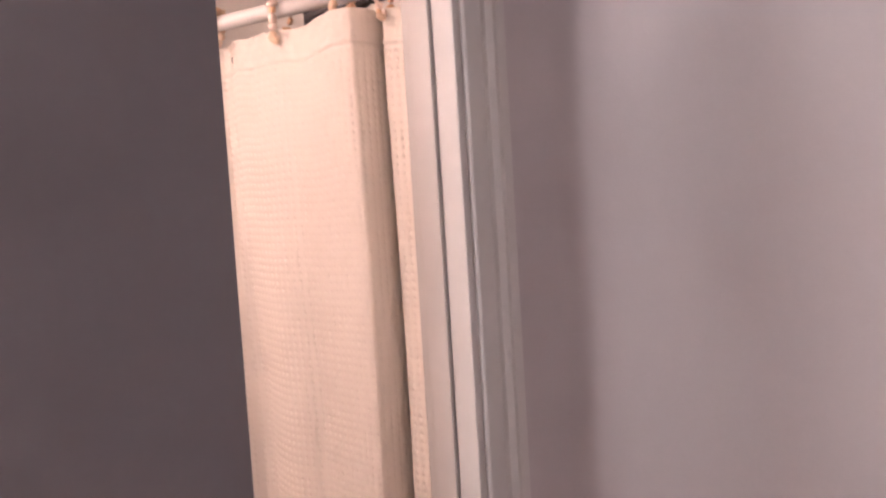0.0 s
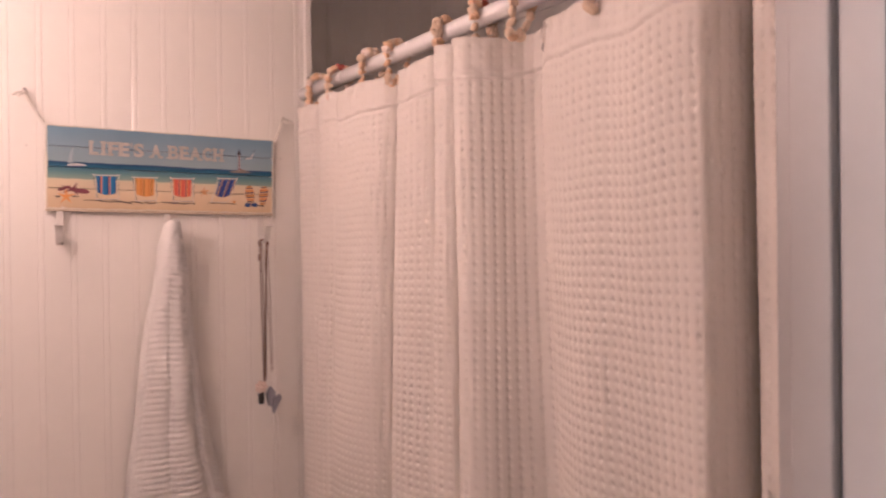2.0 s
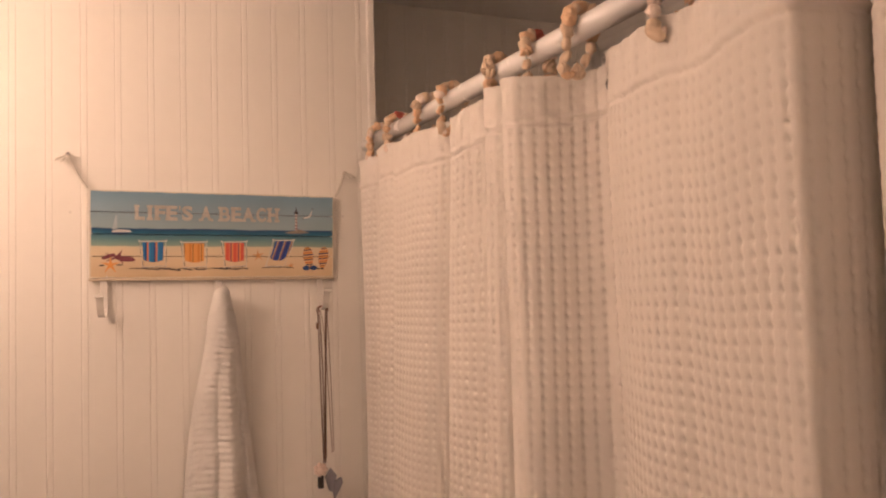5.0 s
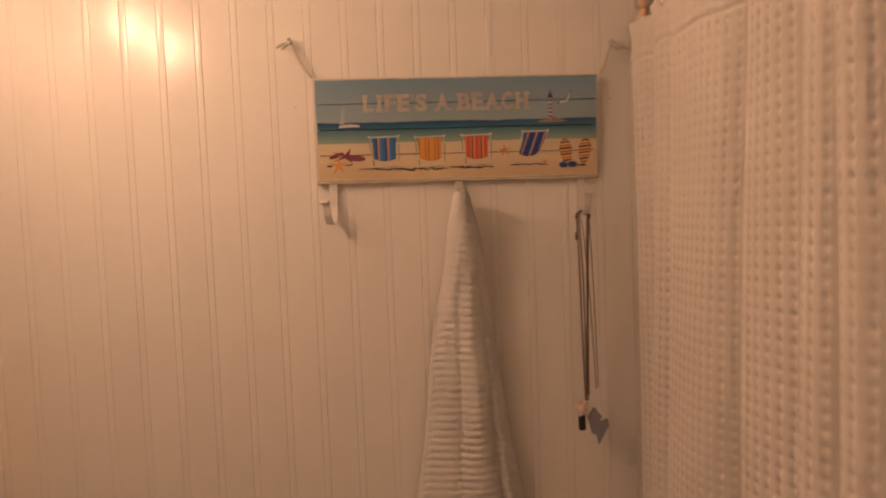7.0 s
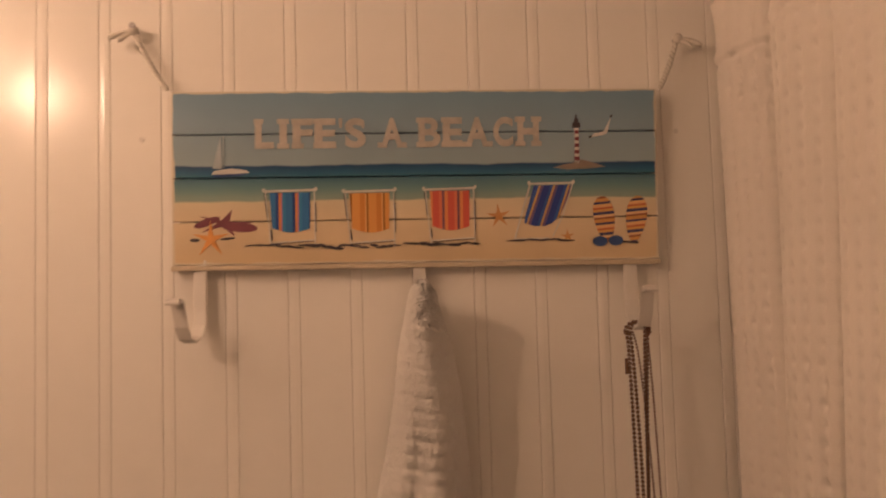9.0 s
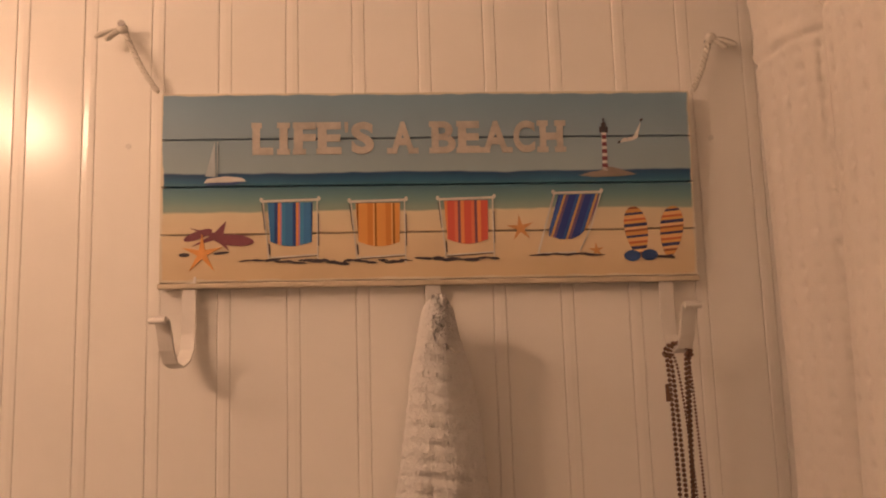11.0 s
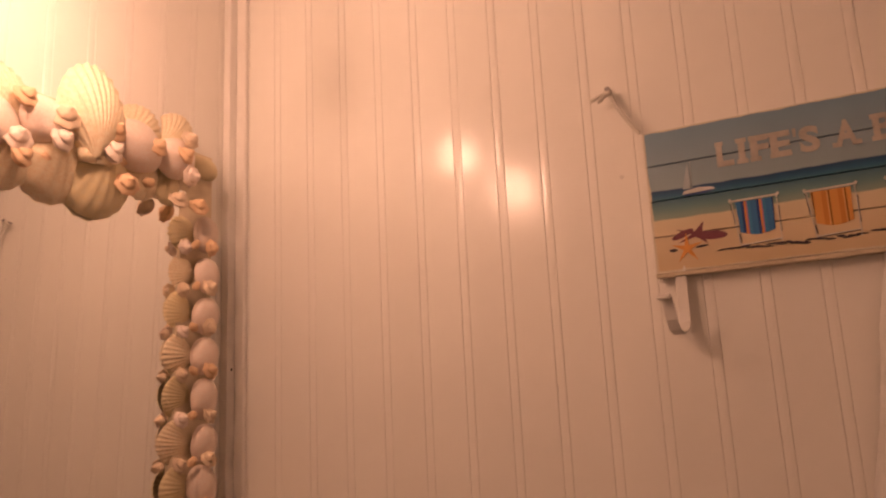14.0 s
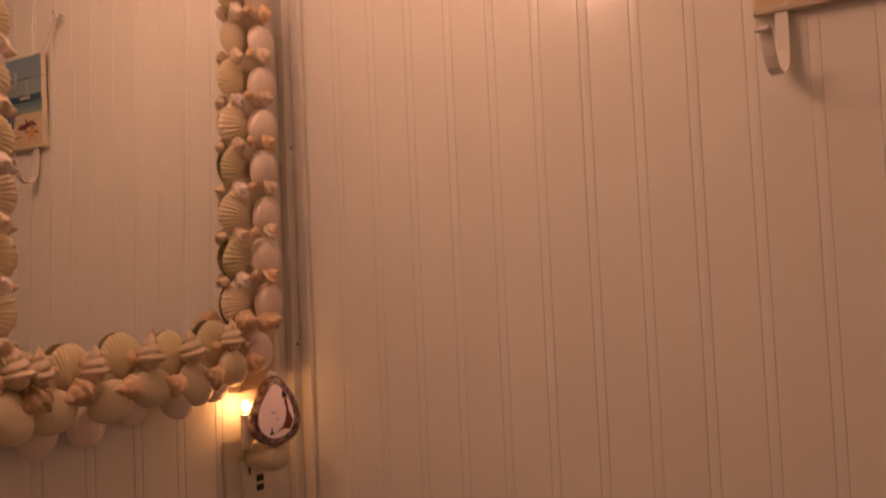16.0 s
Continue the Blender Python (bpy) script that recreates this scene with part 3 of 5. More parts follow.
def sign_paint():
    """Sky, sea and sand across the height of the planks, with worn whitish edges."""
    m = bpy.data.materials.new("painted_beach_planks")
    m.use_nodes = True
    t = m.node_tree
    b = t.nodes["Principled BSDF"]
    b.inputs["Roughness"].default_value = 0.34
    co = t.nodes.new("ShaderNodeTexCoord")
    sep = t.nodes.new("ShaderNodeSeparateXYZ")
    t.links.new(co.outputs["Object"], sep.inputs["Vector"])
    wob = t.nodes.new("ShaderNodeTexNoise")
    wob.inputs["Scale"].default_value = 28
    t.links.new(co.outputs["Object"], wob.inputs["Vector"])
    w2 = t.nodes.new("ShaderNodeMath")
    w2.operation = "MULTIPLY_ADD"
    w2.inputs[1].default_value = 0.004
    t.links.new(wob.outputs["Fac"], w2.inputs[0])
    t.links.new(sep.outputs["Z"], w2.inputs[2])
    mr = t.nodes.new("ShaderNodeMapRange")
    mr.inputs["From Min"].default_value, mr.inputs["From Max"].default_value = -SH / 2, SH / 2
    t.links.new(w2.outputs["Value"], mr.inputs["Value"])
    ramp = t.nodes.new("ShaderNodeValToRGB")
    r = ramp.color_ramp
    stops = [(0.0, (0.66, 0.50, 0.30)), (0.22, (0.73, 0.58, 0.38)), (0.375, (0.69, 0.59, 0.41)), (0.385, (0.28, 0.37, 0.31)), (0.45, (0.14, 0.27, 0.28)), (0.54, (0.02, 0.12, 0.22)), (0.580, (0.008, 0.055, 0.15)), (0.588, (0.30, 0.40, 0.44)), (0.75, (0.255, 0.36, 0.43)), (1.0, (0.185, 0.315, 0.42))]
    while len(r.elements) < len(stops):
        r.elements.new(0.5)
    for el, (p, c) in zip(r.elements, stops):
        el.position = p
        el.color = (*c, 1)
    t.links.new(mr.outputs["Result"], ramp.inputs["Fac"])
    # worn border
    def far(axis, half):
        a = t.nodes.new("ShaderNodeMath")
        a.operation = "ABSOLUTE"
        t.links.new(sep.outputs[axis], a.inputs[0])
        s = t.nodes.new("ShaderNodeMath")
        s.operation = "SUBTRACT"
        s.inputs[1].default_value = half
        t.links.new(a.outputs["Value"], s.inputs[0])
        return s
    mx = t.nodes.new("ShaderNodeMath")
    mx.operation = "MAXIMUM"
    t.links.new(far("X", SW / 2).outputs["Value"], mx.inputs[0])
    t.links.new(far("Z", SH / 2).outputs["Value"], mx.inputs[1])
    n2 = t.nodes.new("ShaderNodeTexNoise")
    n2.inputs["Scale"].default_value = 48
    n2.inputs["Detail"].default_value = 5
    t.links.new(co.outputs["Object"], n2.inputs["Vector"])
    ad = t.nodes.new("ShaderNodeMath")
    ad.operation = "MULTIPLY_ADD"
    ad.inputs[1].default_value = 0.0044
    t.links.new(n2.outputs["Fac"], ad.inputs[0])
    t.links.new(mx.outputs["Value"], ad.inputs[2])
    rim = t.nodes.new("ShaderNodeMapRange")
    rim.inputs["From Min"].default_value, rim.inputs["From Max"].default_value = 0.0002, 0.0012
    t.links.new(ad.outputs["Value"], rim.inputs["Value"])
    mix = t.nodes.new("ShaderNodeMix")
    mix.data_type = "RGBA"
    mix.inputs["B"].default_value = (0.70, 0.63, 0.50, 1)
    t.links.new(rim.outputs["Result"], mix.inputs["Factor"])
    t.links.new(ramp.outputs["Color"], mix.inputs["A"])
    # fading and grain
    n3 = t.nodes.new("ShaderNodeTexNoise")
    n3.inputs["Scale"].default_value = 14
    t.links.new(co.outputs["Object"], n3.inputs["Vector"])
    fd = t.nodes.new("ShaderNodeMapRange")
    fd.inputs["To Min"].default_value, fd.inputs["To Max"].default_value = 0.86, 1.1
    t.links.new(n3.outputs["Fac"], fd.inputs["Value"])
    hs = t.nodes.new("ShaderNodeHueSaturation")
    t.links.new(fd.outputs["Result"], hs.inputs["Value"])
    t.links.new(mix.outputs["Result"], hs.inputs["Color"])
    t.links.new(hs.outputs["Color"], b.inputs["Base Color"])
    bp = t.nodes.new("ShaderNodeBump")
    bp.inputs["Strength"].default_value = 0.15
    bp.inputs["Distance"].default_value = 0.001
    t.links.new(n2.outputs["Fac"], bp.inputs["Height"])
    t.links.new(bp.outputs["Normal"], b.inputs["Normal"])
    return m


def paint(name, c, vary=0.08):
    return material(name, c, rough=0.5, vary=vary, scale=60, fine=400, bump=0.05)


def striped(name, base, lines, width, slope=0.0, phase=0.0):
    """Canvas with bands across x: base colour and the colours of the lines, one after another, over a repeat of width metres."""
    m = bpy.data.materials.new(name)
    m.use_nodes = True
    t = m.node_tree
    b = t.nodes["Principled BSDF"]
    b.inputs["Roughness"].default_value = 0.6
    co = t.nodes.new("ShaderNodeTexCoord")
    sep = t.nodes.new("ShaderNodeSeparateXYZ")
    t.links.new(co.outputs["Object"], sep.inputs["Vector"])
    a = t.nodes.new("ShaderNodeMath")
    a.operation = "MULTIPLY_ADD"
    a.inputs[1].default_value = -slope
    t.links.new(sep.outputs["Z"], a.inputs[0])
    t.links.new(sep.outputs["X"], a.inputs[2])
    d = t.nodes.new("ShaderNodeMath")
    d.operation = "MULTIPLY_ADD"
    d.inputs[1].default_value = 1 / width
    d.inputs[2].default_value = phase + 50
    t.links.new(a.outputs["Value"], d.inputs[0])
    fr = t.nodes.new("ShaderNodeMath")
    fr.operation = "FRACT"
    t.links.new(d.outputs["Value"], fr.inputs[0])
    ramp = t.nodes.new("ShaderNodeValToRGB")
    r = ramp.color_ramp
    r.interpolation = "CONSTANT"
    stops = [(0.0, base)] + [(p, c) for p, c in lines]
    while len(r.elements) < len(stops):
        r.elements.new(0.5)
    for el, (p, c) in zip(r.elements, stops):
        el.position = p
        el.color = (*c, 1)
    t.links.new(fr.outputs["Value"], ramp.inputs["Fac"])
    t.links.new(ramp.outputs["Color"], b.inputs["Base Color"])
    return m


def beach_sign():
    e = empty("beach_sign", (0, 0, 0), "blue painted wooden plank sign reading LIFE'S A BEACH with beach chairs", "sign")
    e.matrix_basis = SIGN_M
    planks = sign_paint()
    n, gap, th = 4, 0.0010, 0.008
    hgt = (SH - 3 * gap) / n
    rnd = random.Random(2)
    for i in range(n):
        z0 = -SH / 2 + i * (hgt + gap)
        bm = bmesh.new()
        # a plank with slightly ragged ends
        m = 60
        P = []
        for k in range(m + 1):
            x = -SW / 2 + SW * k / m
            j = 0.0005 * noise.noise((x * 23, i * 3.0, 0)) if i in (0, 3) else 0
            zt, zb = z0 + hgt + (j if i == 3 else 0), z0 + (j * 0.5 if i == 0 else 0)
            xx = x + (0.0012 * noise.noise((i * 7.0, k, 2)) if k in (0, m) else 0)
            P.append([(xx, th, zb), (xx, 0.0005, zb), (xx, 0, zb + 0.0005), (xx, 0, zt - 0.0005), (xx, 0.0005, zt), (xx, th, zt)])
        vs = grid(bm, P, close_v=True)
        bm.faces.new(vs[0])
        bm.faces.new(list(reversed(vs[-1])))
        bmesh.ops.recalc_face_normals(bm, faces=bm.faces)
        part("plank", bm, planks, e)
    edge = part("bottom_ledge", boxed((-SW / 2 - 0.001, -0.002, -SH / 2 - 0.0045), (SW / 2 + 0.001, th, -SH / 2 - 0.0006), 0.001), paint("cream_ledge", (0.64, 0.54, 0.40)), e)
    # dark board added behind the planks so the gaps look shaded
    part("groove_shade_board", boxed((-SW / 2 + 0.004, th + 0.0004, -SH / 2 + 0.003), (SW / 2 - 0.004, th + 0.004, SH / 2 - 0.003)), material("groove_shade_brown", (0.10, 0.065, 0.04), rough=0.8, vary=0.1), e)
    sky = lambda z: z - 1.7305
    # lettering
    cream = paint("cream_lettering", (0.525, 0.48, 0.42), 0.12)

    def glyph(ch, x0, x1, z0, z1):
        """One letter of the built-in font, fattened and fitted into a box."""
        cu = bpy.data.curves.new("letter", "FONT")
        cu.body, cu.size, cu.extrude, cu.offset = ch, 1.0, 0.01, (0.028 if ch == "B" else 0.040)
        tmp = bpy.data.objects.new("letter", cu)
        scene.collection.objects.link(tmp)
        bpy.context.view_layer.update()
        me = bpy.data.meshes.new_from_object(tmp.evaluated_get(bpy.context.evaluated_depsgraph_get()))
        bpy.data.objects.remove(tmp)
        xs, zs = [v.co.x for v in me.vertices], [v.co.y for v in me.vertices]
        for v in me.vertices:
            d = v.co.z
            v.co = Vector((x0 + (v.co.x - min(xs)) / (max(xs) - min(xs)) * (x1 - x0), -0.0003 - d * 0.03, z0 + (v.co.y - min(zs)) / (max(zs) - min(zs)) * (z1 - z0)))
        me.materials.clear()
        me.materials.append(cream)
        o = new("letter", me)
        o.parent = e
        return o
    za, zb = sky(1.7543), sky(1.7788)
    # letter, left and right edge, then the serifs: middle across, width, at the top (1) or foot (0)
    LETTERS = (("L", 0, 33, ((0.2, 0.5, 1), (0.15, 0.3, 0))), ("I", 43, 56, ((0.5, 1.6, 1), (0.5, 1.6, 0))), ("F", 66, 101, ((0.12, 0.35, 1), (0.25, 0.6, 0))), ("E", 104, 142, ((0.12, 0.35, 1), (0.12, 0.35, 0))),
               ("'", 147, 153, ()), ("S", 158, 194, ()), ("A", 221, 260, ((0.06, 0.42, 0), (0.94, 0.42, 0))), ("B", 287, 326, ((0.05, 0.3, 1), (0.05, 0.3, 0))), ("E", 330, 365, ((0.1, 0.35, 1), (0.1, 0.35, 0))),
               ("A", 370, 412, ((0.06, 0.42, 0), (0.94, 0.42, 0))), ("C", 420, 455, ()), ("H", 463, 501, ((0.12, 0.48, 1), (0.12, 0.48, 0), (0.88, 0.48, 1), (0.88, 0.48, 0))))
    k = 0.235 / 503
    for ch, a, b, serifs in LETTERS:
        x0, x1 = -0.1325 + a * k, -0.1325 + b * k
        letter = glyph(ch, x0, x1, za if ch != "'" else zb - 0.008, zb)
        for c, w, top in serifs:
            cx, ww = x0 + c * (x1 - x0), w * (x1 - x0)
            z0 = zb - 0.0042 if top else za
            bm = bmesh.new()
            flat(bm, [(cx - ww / 2, z0), (cx + ww / 2, z0), (cx + ww / 2, z0 + 0.0042), (cx - ww / 2, z0 + 0.0042)], 0.0005)
            part("serif", bm, cream, letter)

    def piece(name, polys, mat, label="", lift=0.0):
        bm = bmesh.new()
        for k, p in enumerate(polys):
            flat(bm, p, 0.0005 + lift + 0.00002 * k)
        o = part(name, bm, mat, e, label)
        return o

    def bar(x0, z0, x1, z1, w):
        dx, dz = x1 - x0, z1 - z0
        l = math.hypot(dx, dz)
        nx, nz = -dz / l * w / 2, dx / l * w / 2
        return [(x0 + nx, z0 + nz), (x0 - nx, z0 - nz), (x1 - nx, z1 - nz), (x1 + nx, z1 + nz)]

    def oval(cx, cz, rx, rz, tilt=0.0, n=20):
        c, s = math.cos(tilt), math.sin(tilt)
        return [(cx + rx * math.cos(a) * c - rz * math.sin(a) * s, cz + rx * math.cos(a) * s + rz * math.sin(a) * c) for a in np.linspace(0, 2 * math.pi, n, endpoint=False)]

    def blot(cx, cz, rx, rz, rnd):
        """A ragged brush stroke."""
        return [(cx + rx * math.cos(a), cz + 0.25 * rx * math.cos(a) * k0 + rz * math.sin(a) * rnd.uniform(0.5, 1.2)) for k0 in (rnd.uniform(-0.5, 0.5),) for a in np.linspace(0, 2 * math.pi, 14, endpoint=False)]

    white, dark, navy = paint("white_line", (0.72, 0.70, 0.66)), paint("dark_stroke", (0.06, 0.05, 0.06)), paint("navy_mark", (0.03, 0.08, 0.24))
    wood = paint("chair_frame_line", (0.70, 0.67, 0.61))
    orange, purple, tan = paint("orange_star", (0.80, 0.36, 0.10)), paint("purple_star", (0.22, 0.06, 0.08)), paint("pale_star", (0.66, 0.32, 0.12))
    blues = striped("blue_striped_canvas", (0.02, 0.16, 0.40), [(0.40, (0.01, 0.05, 0.22)), (0.58, (0.70, 0.26, 0.06)), (0.70, (0.45, 0.20, 0.28)), (0.80, (0.03, 0.22, 0.45))], 0.0135)
    yellows = striped("orange_striped_canvas", (0.72, 0.33, 0.08), [(0.5, (0.62, 0.24, 0.05)), (0.80, (0.76, 0.42, 0.14)), (0.90, (0.25, 0.08, 0.01))], 0.0135)
    reds = striped("red_striped_canvas", (0.64, 0.11, 0.07), [(0.42, (0.70, 0.19, 0.10)), (0.62, (0.20, 0.08, 0.12)), (0.78, (0.76, 0.28, 0.10))], 0.0125)
    navys = striped("navy_striped_canvas", (0.02, 0.05, 0.26), [(0.45, (0.03, 0.10, 0.36)), (0.66, (0.62, 0.38, 0.14)), (0.80, (0.16, 0.10, 0.22))], 0.0120, slope=0.35)
    for x, zt, mat, lab in ((-0.1245, 1.7195, blues, "blue striped painted deck chair"), (-0.0595, 1.7185, yellows, "orange striped painted deck chair"), (0.0065, 1.7195, reds, "red striped painted deck chair")):
        w, zt = 0.040, sky(zt)
        sag = [(x + 0.0055 + (w - 0.0095) * k / 8, zt - 0.0305 - 0.0035 * math.sin(math.pi * k / 8) - 0.0005 * k / 8) for k in range(9)]
        piece("chair_canvas", [[(x + 0.0035, zt - 0.0015)] + sag + [(x + w - 0.0035, zt - 0.0015)]], mat, lab)
        piece("chair_frame", [bar(x - 0.0015, zt - 0.0004, x + w + 0.0015, zt + 0.0006, 0.0017), oval(x - 0.0012, zt + 0.0006, 0.0013, 0.0017), oval(x + w + 0.0012, zt + 0.0014, 0.0013, 0.0017),
                              bar(x, zt, x + 0.0045, zt - 0.045, 0.0009), bar(x + w, zt, x + w + 0.0004, zt - 0.047, 0.0009), bar(x + 0.004, zt - 0.0425, x + w, zt - 0.0405, 0.0010)], wood, lift=0.0002)
        piece("chair_outline", [bar(x - 0.0009, zt - 0.002, x + 0.0014, zt - 0.022, 0.0006), bar(x + w + 0.0009, zt - 0.010, x + w + 0.0010, zt - 0.034, 0.0007), bar(x + 0.0045, zt - 0.032, x + 0.0052, zt - 0.040, 0.0009), bar(x + 0.004, zt - 0.0435, x + w, zt - 0.0415, 0.0005)], dark, lift=0.0001)
        rr = random.Random(int(x * 1000))
        piece("chair_shadow", [blot(x - 0.002 + 0.0085 * k, zt - 0.0452 + rr.uniform(-0.0012, 0.0010), rr.uniform(0.0035, 0.0100), rr.uniform(0.0004, 0.0016), rr) for k in range(-1, 6)], dark, lift=0.0003)
    # the reclined chair
    x, zt = 0.0935, sky(1.7228)
    piece("chair_canvas", [[(x + 0.003, zt - 0.0015), (x - 0.001, zt - 0.015), (x - 0.0048, zt - 0.028), (x - 0.0050, zt - 0.0325), (x + 0.003, zt - 0.0350), (x + 0.012, zt - 0.0350), (x + 0.018, zt - 0.0325), (x + 0.024, zt - 0.0270), (x + 0.0285, zt - 0.0180), (x + 0.0325, zt - 0.0080), (x + 0.0338, zt - 0.0010)]], navys, "navy striped painted deck chair")
    piece("chair_frame", [bar(x - 0.0015, zt, x + 0.0362, zt + 0.0005, 0.0018), oval(x - 0.001, zt + 0.0008, 0.0013, 0.0017), oval(x + 0.0358, zt + 0.0014, 0.0013, 0.0017), bar(x, zt, x - 0.0138, zt - 0.0465, 0.0014),
                          bar(x + 0.0355, zt, x + 0.0270, zt - 0.0260, 0.0009), bar(x + 0.0270, zt - 0.0260, x + 0.0180, zt - 0.0440, 0.0009), bar(x - 0.0130, zt - 0.0455, x + 0.0150, zt - 0.0450, 0.0010)], wood, lift=0.0002)
    rr = random.Random(9)
    piece("chair_shadow", [blot(x + 0.0075 * k - 0.016, zt - 0.0468 + rr.uniform(-0.0008, 0.0012), rr.uniform(0.0028, 0.0080), rr.uniform(0.0004, 0.0015), rr) for k in range(7)], dark, lift=0.0003)

    def star(cx, cz, r, rot, inner=0.32):
        return [(cx + (r if k % 2 == 0 else r * inner) * math.cos(rot + k * math.pi / 5), cz + (r if k % 2 == 0 else r * inner) * math.sin(rot + k * math.pi / 5)) for k in range(10)]
    piece("painted_starfish", [[(-0.158 + (x + 0.155) * 1.15, sky(1.6935) + (z - sky(1.6935)) * 0.55) for x, z in star(-0.155, sky(1.6935), 0.021, 0.05, 0.24)]], purple, "purple painted starfish", lift=0.0)
    piece("starfish_body", [oval(-0.146, sky(1.6905), 0.0150, 0.0042, -0.10), oval(-0.172, sky(1.6945), 0.0110, 0.0030, 0.35)], purple, lift=0.0001)
    piece("painted_starfish", [star(-0.169, sky(1.6805), 0.0155, math.pi / 2, 0.24)], orange, "orange painted starfish", lift=0.0003)
    piece("starfish_shadow", [oval(-0.182, sky(1.680), 0.004, 0.0014), oval(-0.155, sky(1.681), 0.006, 0.0010, 0.1)], dark, lift=0.0001)
    piece("painted_starfish", [star(0.067, sky(1.6965), 0.0105, math.pi / 2 + 0.1, 0.28)], tan, "small tan painted starfish")
    piece("painted_starfish", [star(0.124, sky(1.679), 0.006, 0.4, 0.3)], tan)
    # sailing boat
    piece("boat_hull", [[(-0.168, sky(1.7335)), (-0.166, sky(1.7365)), (-0.152, sky(1.7385)), (-0.140, sky(1.7370)), (-0.137, sky(1.7345)), (-0.150, sky(1.7335))]], white, "white painted sailing boat")
    piece("boat_keel", [[(-0.167, sky(1.7315)), (-0.166, sky(1.7335)), (-0.139, sky(1.7345)), (-0.145, sky(1.7320))]], navy)
    piece("boat_sail", [[(-0.167, sky(1.7385)), (-0.1605, sky(1.7640)), (-0.1595, sky(1.7380))], bar(-0.1585, sky(1.738), -0.1580, sky(1.765), 0.0006)], paint("pale_sail", (0.45, 0.52, 0.55)), lift=0.0001)
    # lighthouse on its rock
    tower = [bar(0.1330, sky(1.742 + 0.0055 * k), 0.1330, sky(1.742 + 0.0055 * k + 0.0030), 0.0042 - 0.0003 * k) for k in range(5)]
    piece("lighthouse_tower", [bar(0.1330, sky(1.7395), 0.1330, sky(1.7695), 0.0036)], white, "striped painted lighthouse")
    piece("lighthouse_band", tower, purple, lift=0.0003)
    piece("lighthouse_top", [bar(0.1328, sky(1.7690), 0.1328, sky(1.7735), 0.0064), bar(0.1328, sky(1.7735), 0.1328, sky(1.7765), 0.0034), bar(0.1328, sky(1.7765), 0.1328, sky(1.7800), 0.0012)], dark, lift=0.0003)
    piece("rock", [[(0.113, sky(1.7362)), (0.122, sky(1.7388)), (0.128, sky(1.7395)), (0.135, sky(1.7428)), (0.140, sky(1.7420)), (0.147, sky(1.7398)), (0.157, sky(1.7365)), (0.142, sky(1.7350)), (0.124, sky(1.7347))]], paint("brown_rock", (0.30, 0.24, 0.20)))
    piece("seagull", [oval(0.1540, sky(1.7642), 0.0052, 0.0015, 0.25), [(0.1515, sky(1.7645)), (0.1560, sky(1.7665)), (0.1618, sky(1.7772)), (0.1590, sky(1.7655))], [(0.1545, sky(1.7630)), (0.1490, sky(1.7618)), (0.1440, sky(1.7608)), (0.1485, sky(1.7650))]], white, "painted seagull")
    piece("seagull_wingtip", [oval(0.1622, sky(1.7785), 0.0014, 0.0009, 0.8), oval(0.1445, sky(1.7615), 0.0014, 0.0008, 0.6)], dark, lift=0.0003)
    # flip-flops and goggles
    sole = striped("striped_sole", (0.66, 0.32, 0.10), [(0.16, (0.03, 0.04, 0.12)), (0.26, (0.78, 0.46, 0.20)), (0.42, (0.55, 0.16, 0.07)), (0.52, (0.72, 0.38, 0.12)), (0.64, (0.04, 0.05, 0.14)), (0.78, (0.80, 0.52, 0.26)), (0.90, (0.30, 0.10, 0.05))], 0.19, slope=11.0)
    for cx, tilt in ((0.155, 0.13), (0.1815, -0.13)):
        c, si = math.cos(tilt), math.sin(tilt)
        outline = []
        for a in np.linspace(0, 2 * math.pi, 24, endpoint=False):
            px, pz = 0.0100 * math.cos(a) * (0.86 + 0.20 * math.sin(a)), 0.0195 * math.sin(a)
            outline.append((cx + px * c - pz * si, sky(1.6925) + px * si + pz * c))
        piece("flip_flop", [outline], sole, "orange striped painted flip-flop")
    piece("goggles", [oval(0.151, sky(1.6745), 0.0062, 0.0042), oval(0.164, sky(1.6750), 0.0062, 0.0042)], navy, "blue painted goggles", lift=0.0004)
    piece("goggles_strap", [bar(0.168, sky(1.6740), 0.183, sky(1.6730), 0.0018)], dark, lift=0.0003)


beach_sign()


